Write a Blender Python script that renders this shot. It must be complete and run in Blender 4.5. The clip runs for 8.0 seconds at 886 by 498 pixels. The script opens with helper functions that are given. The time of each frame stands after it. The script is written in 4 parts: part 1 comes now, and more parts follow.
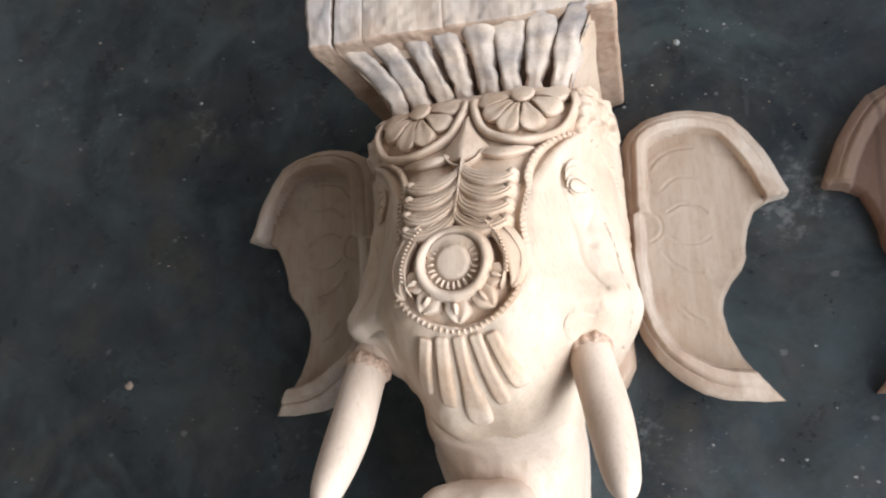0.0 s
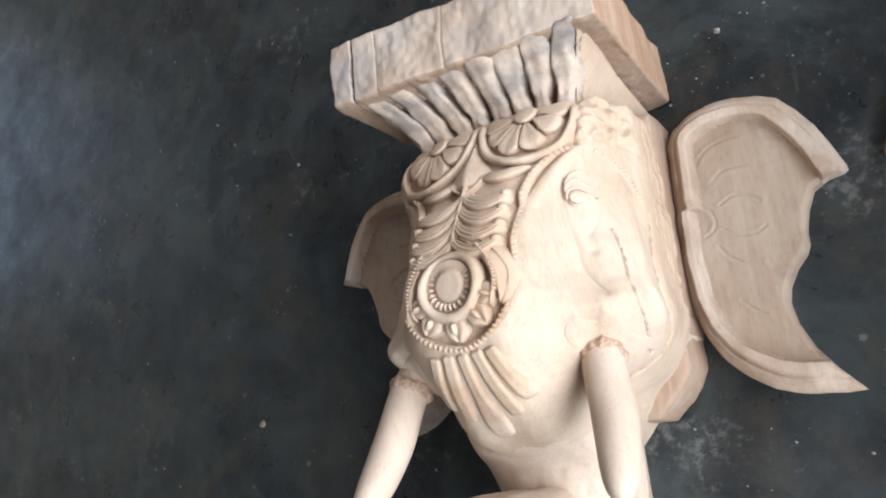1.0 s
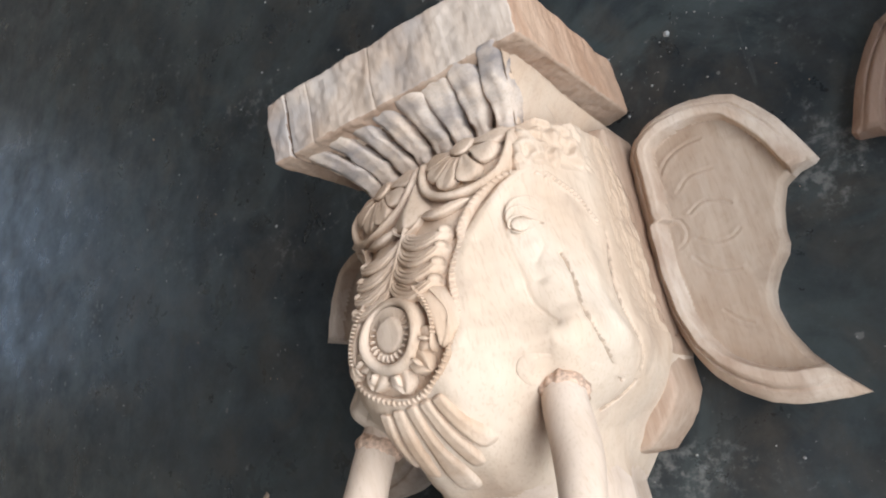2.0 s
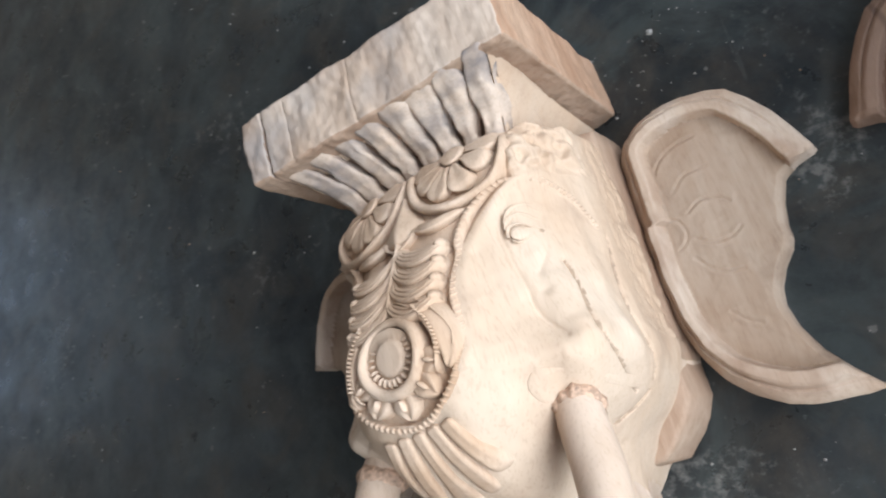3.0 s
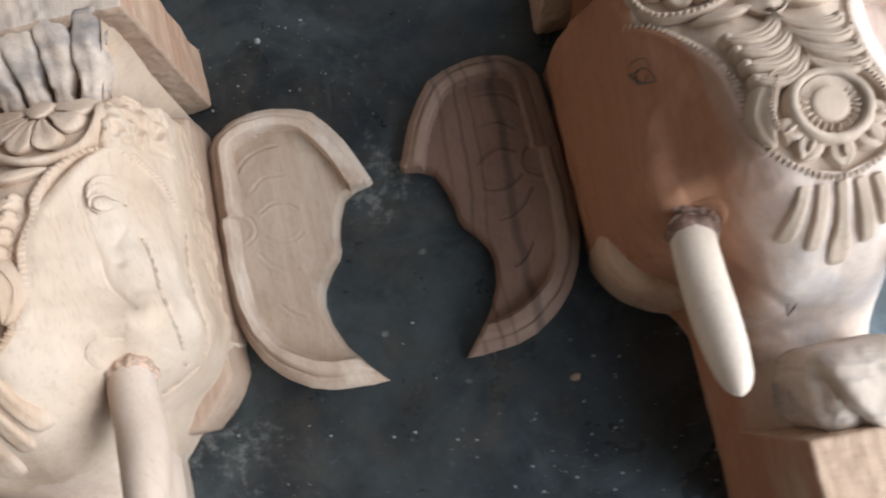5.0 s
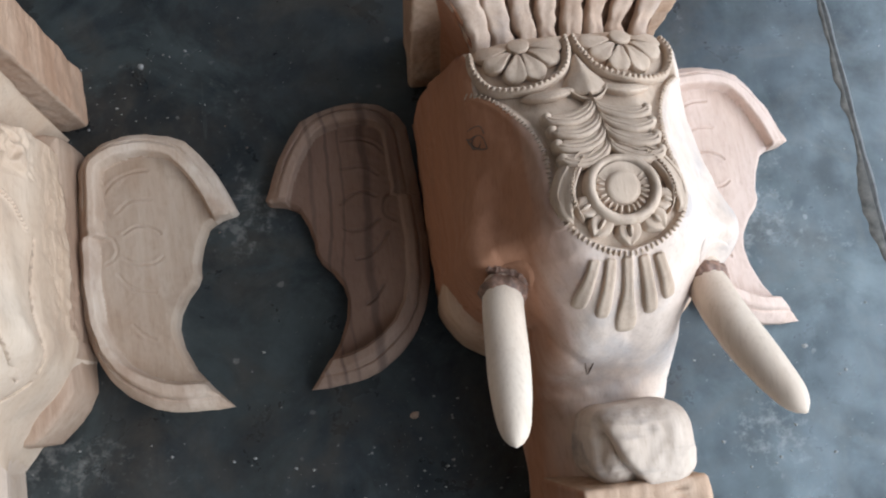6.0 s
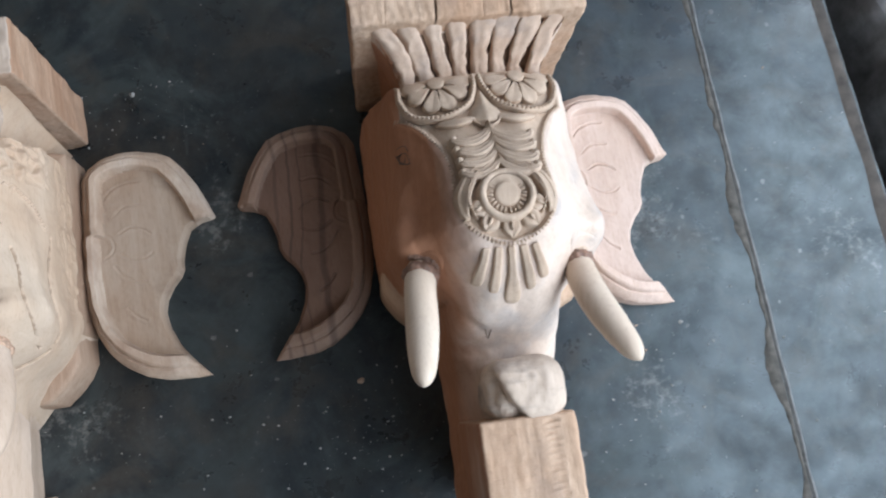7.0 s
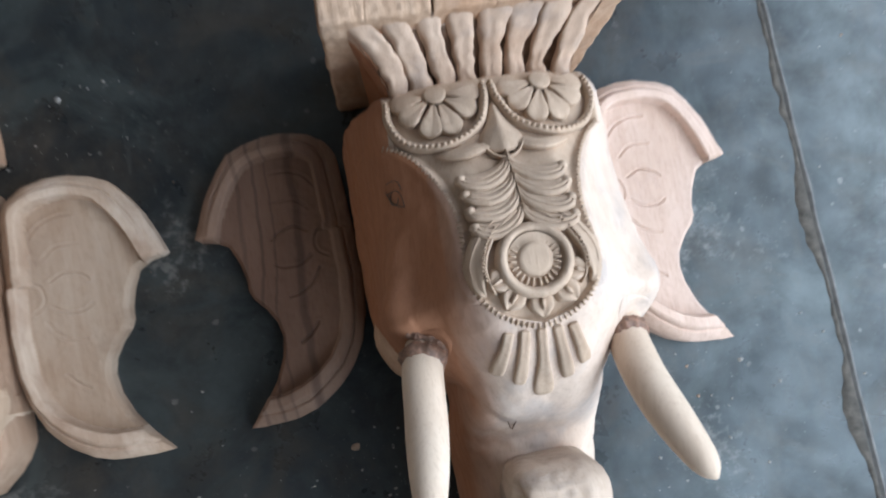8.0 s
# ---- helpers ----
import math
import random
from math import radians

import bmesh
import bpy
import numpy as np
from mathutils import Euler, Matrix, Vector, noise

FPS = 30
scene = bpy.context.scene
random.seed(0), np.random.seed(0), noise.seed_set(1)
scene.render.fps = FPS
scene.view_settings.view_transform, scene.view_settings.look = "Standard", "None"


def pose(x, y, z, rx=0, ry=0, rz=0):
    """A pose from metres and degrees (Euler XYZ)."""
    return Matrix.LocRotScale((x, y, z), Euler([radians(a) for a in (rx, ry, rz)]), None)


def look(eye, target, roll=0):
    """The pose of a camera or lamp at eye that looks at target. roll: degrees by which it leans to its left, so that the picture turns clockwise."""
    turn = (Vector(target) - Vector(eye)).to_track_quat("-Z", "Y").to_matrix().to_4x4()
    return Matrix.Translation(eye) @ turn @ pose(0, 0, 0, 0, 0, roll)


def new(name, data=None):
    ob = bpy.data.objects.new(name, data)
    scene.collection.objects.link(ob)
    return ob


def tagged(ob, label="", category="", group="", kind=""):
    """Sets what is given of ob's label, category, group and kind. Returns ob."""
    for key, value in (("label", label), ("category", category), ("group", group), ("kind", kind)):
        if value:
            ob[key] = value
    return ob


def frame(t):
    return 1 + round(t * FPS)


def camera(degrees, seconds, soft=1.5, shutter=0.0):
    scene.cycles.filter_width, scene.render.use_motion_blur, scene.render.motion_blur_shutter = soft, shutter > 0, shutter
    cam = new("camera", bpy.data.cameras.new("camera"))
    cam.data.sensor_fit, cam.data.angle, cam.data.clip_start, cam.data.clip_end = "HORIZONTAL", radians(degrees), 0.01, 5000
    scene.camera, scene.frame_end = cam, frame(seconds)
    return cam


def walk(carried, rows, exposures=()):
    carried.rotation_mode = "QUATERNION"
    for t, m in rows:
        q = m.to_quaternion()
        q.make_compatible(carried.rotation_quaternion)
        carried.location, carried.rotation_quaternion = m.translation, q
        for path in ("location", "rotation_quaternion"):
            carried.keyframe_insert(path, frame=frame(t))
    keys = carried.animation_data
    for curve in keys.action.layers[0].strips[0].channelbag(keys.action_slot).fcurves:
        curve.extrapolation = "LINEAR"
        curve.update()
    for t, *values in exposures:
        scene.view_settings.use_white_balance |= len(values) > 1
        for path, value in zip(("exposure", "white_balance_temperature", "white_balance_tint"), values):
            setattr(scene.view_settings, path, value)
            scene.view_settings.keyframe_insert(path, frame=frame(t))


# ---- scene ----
cam = camera(59.5, 8.0, 2.0, 0.35)
PATH = [
    (0, (0.371, 0.087, 0.937), (-0.239, 0.459, -0.931), -56.1),
    (0.5, (0.45, 0.079, 0.931), (-0.436, 0.45, -0.823), -65.7),
    (1, (0.541, 0.086, 0.908), (-0.521, 0.5, -0.735), -72.3),
    (1.5, (0.589, 0.092, 0.876), (-0.538, 0.604, -0.696), -74.2),
    (1.7, (0.592, 0.088, 0.853), (-0.536, 0.603, -0.717), -75.3),
    (2.8, (0.575, 0.097, 0.813), (-0.542, 0.656, -0.749), -78.2),
    (3, (0.554, 0.098, 0.811), (-0.5, 0.664, -0.792), -77.1),
    (3.5, (0.487, 0.115, 0.795), (-0.178, 0.634, -1.019), -69.0),
    (4, (0.482, 0.124, 0.854), (0.201, 0.555, -1.079), -50.3),
    (4.5, (0.522, 0.11, 0.853), (0.432, 0.484, -1.109), -27.1),
    (5, (0.568, 0.096, 0.891), (0.523, 0.441, -1.079), -14.4),
    (5.2, (0.608, 0.091, 0.918), (0.594, 0.457, -1.048), -7.2),
    (6.3, (0.669, 0.103, 0.958), (0.817, 0.491, -0.998), 18.2),
    (6.5, (0.671, 0.094, 0.993), (0.832, 0.483, -0.962), 19.8),
    (7, (0.709, 0.041, 1.143), (0.882, 0.443, -0.808), 20.0),
    (7.5, (0.762, 0.105, 1.181), (0.917, 0.46, -0.782), 20.8),
    (7.8, (0.741, 0.187, 1.057), (0.876, 0.485, -0.917), 19.1),
    (8, (0.736, 0.22, 0.954), (0.88, 0.421, -1.03), 30.5),
]
walk(cam, [(t, look(eye, target, roll)) for t, eye, target, roll in PATH],
     [(0.0, 0.17, 6250, 10), (1.0, 0.05, 6300, 10), (2.6, -0.09, 6300, 10), (3.8, -0.07, 6300, 10), (5.0, -0.30, 6250, 10), (6.3, -0.56, 6050, 9), (8.0, -0.58, 6100, 9)])

SKY, SIDE_POWER, WINDOW_POWER = 0.20, 114.0, 2.7
FLOOR_DARK, FLOOR_MID, FLOOR_LIGHT, FLOOR_ROUGH = (0.0105, 0.0122, 0.0138), (0.0165, 0.0195, 0.0218), (0.036, 0.040, 0.040), 0.22

# ---------------------------------------------------------------- world and light
world = bpy.data.worlds.new("sky")
scene.world = world
world.use_nodes = True
wn = world.node_tree.nodes
sky = wn.new("ShaderNodeTexSky")
sky.sky_type, sky.sun_disc = "NISHITA", False
sky.sun_elevation, sky.sun_rotation = radians(48), radians(75)
wn["Background"].inputs["Strength"].default_value = SKY
world.node_tree.links.new(sky.outputs[0], wn["Background"].inputs["Color"])


def area(name, eye, target, w, h, power, colour):
    lamp = bpy.data.lights.new(name, "AREA")
    lamp.shape, lamp.size, lamp.size_y, lamp.energy, lamp.color = "RECTANGLE", w, h, power, colour
    ob = new(name, lamp)
    ob.matrix_world = look(eye, target)
    return ob


# daylight that enters through the open side, and through the window opposite
area("open_side_daylight", (2.0, -0.1, 1.27), (0.65, 0.25, 0.45), 3.3, 1.25, SIDE_POWER, (0.89, 0.955, 1.0))
area("window_daylight", (-3.55, 1.4, 1.0), (0.0, 0.6, 0.1), 1.4, 1.0, WINDOW_POWER, (0.90, 0.96, 1.0))

# ---------------------------------------------------------------- materials


def material(name):
    m = bpy.data.materials.new(name)
    m.use_nodes = True
    return m, m.node_tree.nodes, m.node_tree.links, m.node_tree.nodes["Principled BSDF"]


def ramp(nodes, stops):
    r = nodes.new("ShaderNodeValToRGB")
    while len(r.color_ramp.elements) < len(stops):
        r.color_ramp.elements.new(0.5)
    for e, (p, c) in zip(r.color_ramp.elements, stops):
        e.position = p
        e.color = (*c, 1) if len(c) == 3 else c
    return r


def noise_node(nodes, links, vector, scale, detail=4.0, rough=0.55, stretch=(1, 1, 1), shift=(0, 0, 0), distort=0.0):
    mp = nodes.new("ShaderNodeMapping")
    mp.inputs["Scale"].default_value = stretch
    mp.inputs["Location"].default_value = shift
    links.new(vector, mp.inputs["Vector"])
    n = nodes.new("ShaderNodeTexNoise")
    n.inputs["Scale"].default_value, n.inputs["Detail"].default_value = scale, detail
    n.inputs["Roughness"].default_value, n.inputs["Distortion"].default_value = rough, distort
    links.new(mp.outputs[0], n.inputs["Vector"])
    return n.outputs["Fac"]


def mix(nodes, links, fac, a, b, mode="MIX"):
    n = nodes.new("ShaderNodeMix")
    n.data_type, n.blend_type = "RGBA", mode
    for k, v in ((0, fac), (6, a), (7, b)):
        if hasattr(v, "is_linked"):
            links.new(v, n.inputs[k])
        else:
            n.inputs[k].default_value = v if k == 0 else (*v, 1)
    return n.outputs[2]


def wood(name, light, mid, stain, stain_from=0.56, shift=0.0, rough=0.78, tool=0.25, grainy=0.25, shade_side=None, cross=(1, 0.8, 1), bands=None):
    """Bare carved wood, the grain along y: two tones of grain, soft grey stains, fine pores and knife marks."""
    m, nodes, links, bsdf = material(name)
    co = nodes.new("ShaderNodeTexCoord").outputs["Object"]
    s = (shift, shift * 0.7, shift * 1.3)
    broad = noise_node(nodes, links, co, 11, 3, 0.5, (1, 0.35, 1), s, 0.6)
    grain = noise_node(nodes, links, co, 120, 5, 0.6, (1, 0.06, 1), s)
    patch = noise_node(nodes, links, co, 14, 4, 0.6, cross, (shift + 3.1, 1.7, 0))
    pores = noise_node(nodes, links, co, 420, 2, 0.5, (1, 0.15, 1), s)
    tone = ramp(nodes, [(0.3, mid), (0.68, light)])
    links.new(broad, tone.inputs[0])
    lines = ramp(nodes, [(0.36, (0.74, 0.68, 0.62)), (0.58, (1, 1, 1))])
    links.new(grain, lines.inputs[0])
    col = mix(nodes, links, grainy, tone.outputs[0], lines.outputs[0], "MULTIPLY")
    if bands:
        # dark heartwood lines at given distances across the grain
        sp = nodes.new("ShaderNodeSeparateXYZ")
        links.new(co, sp.inputs[0])
        ab = nodes.new("ShaderNodeMath")
        ab.operation = "ABSOLUTE"
        links.new(sp.outputs[0], ab.inputs[0])
        wav = noise_node(nodes, links, co, 9, 3, 0.5, (0.4, 1, 1), (shift, 2.2, 0))
        ma = nodes.new("ShaderNodeMath")
        ma.operation = "MULTIPLY_ADD"
        ma.inputs[1].default_value = 0.034
        links.new(wav, ma.inputs[0])
        links.new(ab.outputs[0], ma.inputs[2])
        for centre, half, dark in bands:
            df = nodes.new("ShaderNodeMath")
            df.operation = "SUBTRACT"
            df.inputs[1].default_value = centre + 0.017
            links.new(ma.outputs[0], df.inputs[0])
            da = nodes.new("ShaderNodeMath")
            da.operation = "ABSOLUTE"
            links.new(df.outputs[0], da.inputs[0])
            mr = nodes.new("ShaderNodeMapRange")
            mr.interpolation_type = "SMOOTHSTEP"
            mr.inputs["From Min"].default_value, mr.inputs["From Max"].default_value = half * 1.6, half * 0.3
            mr.inputs["To Max"].default_value = dark
            links.new(da.outputs[0], mr.inputs[0])
            col = mix(nodes, links, mr.outputs[0], col, (0.075, 0.050, 0.042))
    pr = ramp(nodes, [(stain_from, (0, 0, 0)), (stain_from + 0.22, (0.75, 0.75, 0.75))])
    links.new(patch, pr.inputs[0])
    col = mix(nodes, links, pr.outputs[0], col, stain)
    # brown tone towards -x, with the shade of that side put into it
    if shade_side:
        sep = nodes.new("ShaderNodeSeparateXYZ")
        links.new(co, sep.inputs[0])
        add = nodes.new("ShaderNodeMath")
        add.operation = "MULTIPLY_ADD"
        add.inputs[1].default_value = 0.09
        links.new(broad, add.inputs[0])
        links.new(sep.outputs[0], add.inputs[2])
        rng = nodes.new("ShaderNodeMapRange")
        rng.inputs["From Min"].default_value, rng.inputs["From Max"].default_value = shade_side[1], shade_side[2]
        links.new(add.outputs[0], rng.inputs[0])
        col = mix(nodes, links, rng.outputs[0], mix(nodes, links, 0.4, shade_side[0], lines.outputs[0], "MULTIPLY"), col)
    pm = ramp(nodes, [(0.34, (0.6, 0.52, 0.46)), (0.46, (1, 1, 1))])
    links.new(pores, pm.inputs[0])
    col = mix(nodes, links, 0.2, col, pm.outputs[0], "MULTIPLY")
    links.new(col, bsdf.inputs["Base Color"])
    bsdf.inputs["Roughness"].default_value = rough
    bsdf.inputs["Specular IOR Level"].default_value = 0.16
    bump = nodes.new("ShaderNodeBump")
    bump.inputs["Strength"].default_value, bump.inputs["Distance"].default_value = tool, 0.0015 + 0.002 * max(0, tool - 0.5)
    marks = noise_node(nodes, links, co, 75, 4, 0.6, (1, 0.45, 1), s)
    add = nodes.new("ShaderNodeMath")
    links.new(marks, add.inputs[0])
    links.new(grain, add.inputs[1])
    links.new(add.outputs[0], bump.inputs["Height"])
    links.new(bump.outputs[0], bsdf.inputs["Normal"])
    return m


PALE = wood("pale_wood", (0.575, 0.455, 0.348), (0.495, 0.355, 0.248), (0.40, 0.285, 0.205), 0.54, 0.0, tool=0.14, grainy=0.1)
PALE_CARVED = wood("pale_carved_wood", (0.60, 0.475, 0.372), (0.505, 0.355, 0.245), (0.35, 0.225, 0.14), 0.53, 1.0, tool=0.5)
PALE_GREY = wood("pale_wood_grey", (0.61, 0.50, 0.41), (0.50, 0.375, 0.28), (0.13, 0.128, 0.14), 0.44, 2.0, 0.66, 0.4, cross=(0.9, 1.9, 1))
PALE_ROUGH = wood("sawn_pale_wood", (0.55, 0.455, 0.375), (0.40, 0.275, 0.19), (0.27, 0.255, 0.25), 0.44, 5.0, 0.7, 0.5, 0.3, cross=(0.8, 0.5, 0.8))
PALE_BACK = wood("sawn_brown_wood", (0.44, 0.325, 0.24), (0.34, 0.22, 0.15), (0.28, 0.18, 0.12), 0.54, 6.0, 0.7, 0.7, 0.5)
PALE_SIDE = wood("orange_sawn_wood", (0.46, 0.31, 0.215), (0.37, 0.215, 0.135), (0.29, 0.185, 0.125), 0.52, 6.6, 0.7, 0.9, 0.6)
TAN_SIDE = wood("brown_sawn_wood", (0.46, 0.31, 0.215), (0.36, 0.215, 0.135), (0.25, 0.17, 0.12), 0.54, 16.6, 0.7, 0.9, 0.6)
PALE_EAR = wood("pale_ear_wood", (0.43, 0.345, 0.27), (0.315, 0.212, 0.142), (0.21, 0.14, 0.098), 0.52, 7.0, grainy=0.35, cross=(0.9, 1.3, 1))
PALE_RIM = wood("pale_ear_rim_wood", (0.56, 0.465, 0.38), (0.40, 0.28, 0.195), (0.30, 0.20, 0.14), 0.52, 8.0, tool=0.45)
PALE_TUSK = wood("pale_tusk_wood", (0.61, 0.48, 0.38), (0.53, 0.40, 0.30), (0.46, 0.36, 0.29), 0.60, 9.0, 0.5, 0.12)
# its -x side is browner, holding the shade there as well as brown wood
TAN = wood("tan_wood", (0.66, 0.55, 0.47), (0.575, 0.45, 0.365), (0.37, 0.345, 0.34), 0.48, 11.0, shade_side=((0.375, 0.185, 0.108), -0.030, 0.014))
TAN_TRUNK = wood("pale_trunk_wood", (0.61, 0.505, 0.42), (0.52, 0.41, 0.325), (0.17, 0.15, 0.148), 0.49, 14.0, cross=(0.7, 2.4, 1))
TAN_CARVED = wood("tan_carved_wood", (0.56, 0.445, 0.35), (0.455, 0.34, 0.252), (0.30, 0.23, 0.175), 0.51, 12.0, tool=0.5)
TAN_GREY = wood("tan_wood_grey", (0.56, 0.43, 0.34), (0.46, 0.325, 0.24), (0.24, 0.215, 0.21), 0.52, 13.0, tool=0.4, cross=(0.9, 1.5, 1))
TAN_ROUGH = wood("sawn_tan_wood", (0.54, 0.395, 0.29), (0.45, 0.29, 0.19), (0.30, 0.225, 0.18), 0.56, 15.0, 0.7, 0.8, 0.55)
TAN_EAR = wood("tan_ear_wood", (0.58, 0.45, 0.385), (0.52, 0.39, 0.32), (0.45, 0.345, 0.30), 0.60, 17.0)
TAN_RIM = wood("tan_ear_rim_wood", (0.62, 0.48, 0.41), (0.53, 0.39, 0.31), (0.45, 0.32, 0.25), 0.58, 18.0, tool=0.4)
GRAIN_LINES = [(0.182, 0.0050, 0.62), (0.212, 0.0017, 0.42), (0.228, 0.0020, 0.55), (0.249, 0.0026, 0.40)]
DARK_EAR = wood("striped_ear_wood", (0.22, 0.138, 0.100), (0.175, 0.106, 0.076), (0.15, 0.095, 0.072), 0.60, 19.4, bands=GRAIN_LINES)
DARK_RIM = wood("striped_ear_rim_wood", (0.29, 0.20, 0.153), (0.225, 0.146, 0.105), (0.20, 0.13, 0.10), 0.58, 20.0, tool=0.4, bands=GRAIN_LINES)
TUSK2 = wood("cream_tusk_wood", (0.66, 0.56, 0.46), (0.58, 0.46, 0.36), (0.46, 0.38, 0.32), 0.60, 21.0, 0.45, 0.1)


def plain(name, colour, rough=0.6, vary=0.25, scale=60.0, bump=0.3):
    m, nodes, links, bsdf = material(name)
    co = nodes.new("ShaderNodeTexCoord").outputs["Object"]
    n = noise_node(nodes, links, co, scale, 5, 0.6)
    r = ramp(nodes, [(0.3, tuple(c * (1 - vary) for c in colour)), (0.7, tuple(min(1, c * (1 + vary)) for c in colour))])
    links.new(n, r.inputs[0])
    links.new(r.outputs[0], bsdf.inputs["Base Color"])
    bsdf.inputs["Roughness"].default_value = rough
    b = nodes.new("ShaderNodeBump")
    b.inputs["Strength"].default_value, b.inputs["Distance"].default_value = bump, 0.004
    links.new(n, b.inputs["Height"])
    links.new(b.outputs[0], bsdf.inputs["Normal"])
    return m


GLUE = plain("brown_glue", (0.20, 0.115, 0.08), 0.6, 0.6, 160)
SAWDUST_GLUE = plain("sawdust_glue", (0.45, 0.30, 0.21), 0.8, 0.5, 260)
# the dark inside deep gaps and cracks, put into a wood colour
GAP_DARK = plain("dark_gap_wood", (0.17, 0.11, 0.075), 0.8, 0.35, 90)
# the shade in cut folds and eye lines, put into a wood colour
GROOVE_DARK = plain("darkened_groove_wood", (0.37, 0.27, 0.19), 0.85, 0.35, 120)
PENCIL = plain("pencil_line", (0.13, 0.09, 0.07), 0.7, 0.2, 200)
FLECK = plain("paint_fleck", (0.24, 0.235, 0.22), 0.8, 0.3, 150)
FLECK_BROWN = plain("wood_dust", (0.30, 0.21, 0.15), 0.8, 0.3, 150)
MORTAR = plain("worn_mortar", (0.075, 0.068, 0.058), 0.85, 0.6, 70)
EDGE_DIRT = plain("brown_edge_dirt", (0.060, 0.050, 0.042), 0.9, 0.5, 30)
BEAD = plain("joint_cement", (0.12, 0.12, 0.117), 0.6, 0.4, 60)
DIRT = plain("dark_dirt", (0.07, 0.06, 0.055), 0.9, 0.4, 25)
ROUGHCAST = plain("grey_roughcast", (0.20, 0.195, 0.20), 0.9, 0.35, 30, 0.8)
PLASTER = plain("limewashed_plaster", (0.70, 0.62, 0.53), 0.9, 0.15, 4)
ROOFING = plain("greyed_boards", (0.44, 0.40, 0.36), 0.8, 0.2, 6)


def cement(name):
    """Dark oxide cement, worn to a dull polish: cloudy blue-green and brown tones, dust, scuffs and small white specks."""
    m, nodes, links, bsdf = material(name)
    co = nodes.new("ShaderNodeTexCoord").outputs["Object"]
    cloud = noise_node(nodes, links, co, 3.2, 5, 0.6, distort=0.4)
    cloud2 = noise_node(nodes, links, co, 13, 5, 0.65, shift=(4, 2, 0))
    base = ramp(nodes, [(0.32, FLOOR_DARK), (0.52, FLOOR_MID), (0.72, FLOOR_LIGHT)])
    links.new(cloud, base.inputs[0])
    tint = ramp(nodes, [(0.42, (0, 0, 0)), (0.72, (0.7, 0.7, 0.7))])
    links.new(cloud2, tint.inputs[0])
    col = mix(nodes, links, tint.outputs[0], base.outputs[0], (0.032, 0.029, 0.025))
    blotch = noise_node(nodes, links, co, 6.5, 6, 0.7, shift=(1.3, 7.7, 0), distort=0.9)
    br = ramp(nodes, [(0.47, (0, 0, 0)), (0.62, (0.85, 0.85, 0.85))])
    links.new(blotch, br.inputs[0])
    col = mix(nodes, links, br.outputs[0], col, (0.040, 0.047, 0.046))
    earth = noise_node(nodes, links, co, 8.5, 6, 0.7, shift=(6.3, 2.7, 0), distort=0.7)
    er = ramp(nodes, [(0.50, (0, 0, 0)), (0.66, (0.6, 0.6, 0.6))])
    links.new(earth, er.inputs[0])
    col = mix(nodes, links, er.outputs[0], col, (0.050, 0.041, 0.032))
    grit = noise_node(nodes, links, co, 150, 3, 0.6, shift=(2.3, 4.7, 0))
    gr = ramp(nodes, [(0.66, (0, 0, 0)), (0.76, (0.45, 0.45, 0.45))])
    links.new(grit, gr.inputs[0])
    col = mix(nodes, links, gr.outputs[0], col, (0.16, 0.16, 0.15))
    # dust gathered in loose drifts, broken into specks
    drift = noise_node(nodes, links, co, 5, 3, 0.5, shift=(9, 5, 0))
    speck = noise_node(nodes, links, co, 60, 5, 0.7)
    mult = nodes.new("ShaderNodeMath")
    mult.operation = "MULTIPLY"
    links.new(drift, mult.inputs[0])
    links.new(speck, mult.inputs[1])
    sr = ramp(nodes, [(0.345, (0, 0, 0)), (0.46, (0.42, 0.42, 0.42))])
    links.new(mult.outputs[0], sr.inputs[0])
    col = mix(nodes, links, sr.outputs[0], col, (0.22, 0.215, 0.20))
    vo = nodes.new("ShaderNodeTexVoronoi")
    vo.inputs["Scale"].default_value = 21
    links.new(co, vo.inputs["Vector"])
    sep = nodes.new("ShaderNodeSeparateColor")
    links.new(vo.outputs["Color"], sep.inputs[0])
    size = nodes.new("ShaderNodeMath")
    size.operation = "MULTIPLY"
    size.inputs[1].default_value = 0.085
    links.new(sep.outputs[0], size.inputs[0])
    wob = noise_node(nodes, links, co, 130, 2, 0.5)
    wm = nodes.new("ShaderNodeMath")
    wm.operation = "MULTIPLY_ADD"
    wm.inputs[1].default_value = 0.16
    links.new(wob, wm.inputs[0])
    links.new(vo.outputs["Distance"], wm.inputs[2])
    sub = nodes.new("ShaderNodeMath")
    sub.operation = "SUBTRACT"
    links.new(wm.outputs[0], sub.inputs[0])
    links.new(size.outputs[0], sub.inputs[1])
    dot = ramp(nodes, [(0.075, (0.7, 0.7, 0.7)), (0.10, (0, 0, 0))])
    links.new(sub.outputs[0], dot.inputs[0])
    col = mix(nodes, links, dot.outputs[0], col, (0.13, 0.125, 0.115))
    scuff = noise_node(nodes, links, co, 26, 4, 0.6, (1, 0.12, 1), (2, 0, 0), 0.8)
    sc = ramp(nodes, [(0.70, (0, 0, 0)), (0.78, (0.3, 0.3, 0.3))])
    links.new(scuff, sc.inputs[0])
    col = mix(nodes, links, sc.outputs[0], col, (0.11, 0.11, 0.105))
    links.new(col, bsdf.inputs["Base Color"])
    rr = ramp(nodes, [(0.36, (FLOOR_ROUGH + 0.02,) * 3), (0.64, (FLOOR_ROUGH + 0.24,) * 3)])
    links.new(noise_node(nodes, links, co, 9, 7, 0.70, shift=(1.1, 3.3, 0), distort=0.2), rr.inputs[0])
    links.new(rr.outputs[0], bsdf.inputs["Roughness"])
    bsdf.inputs["Specular IOR Level"].default_value = 0.5
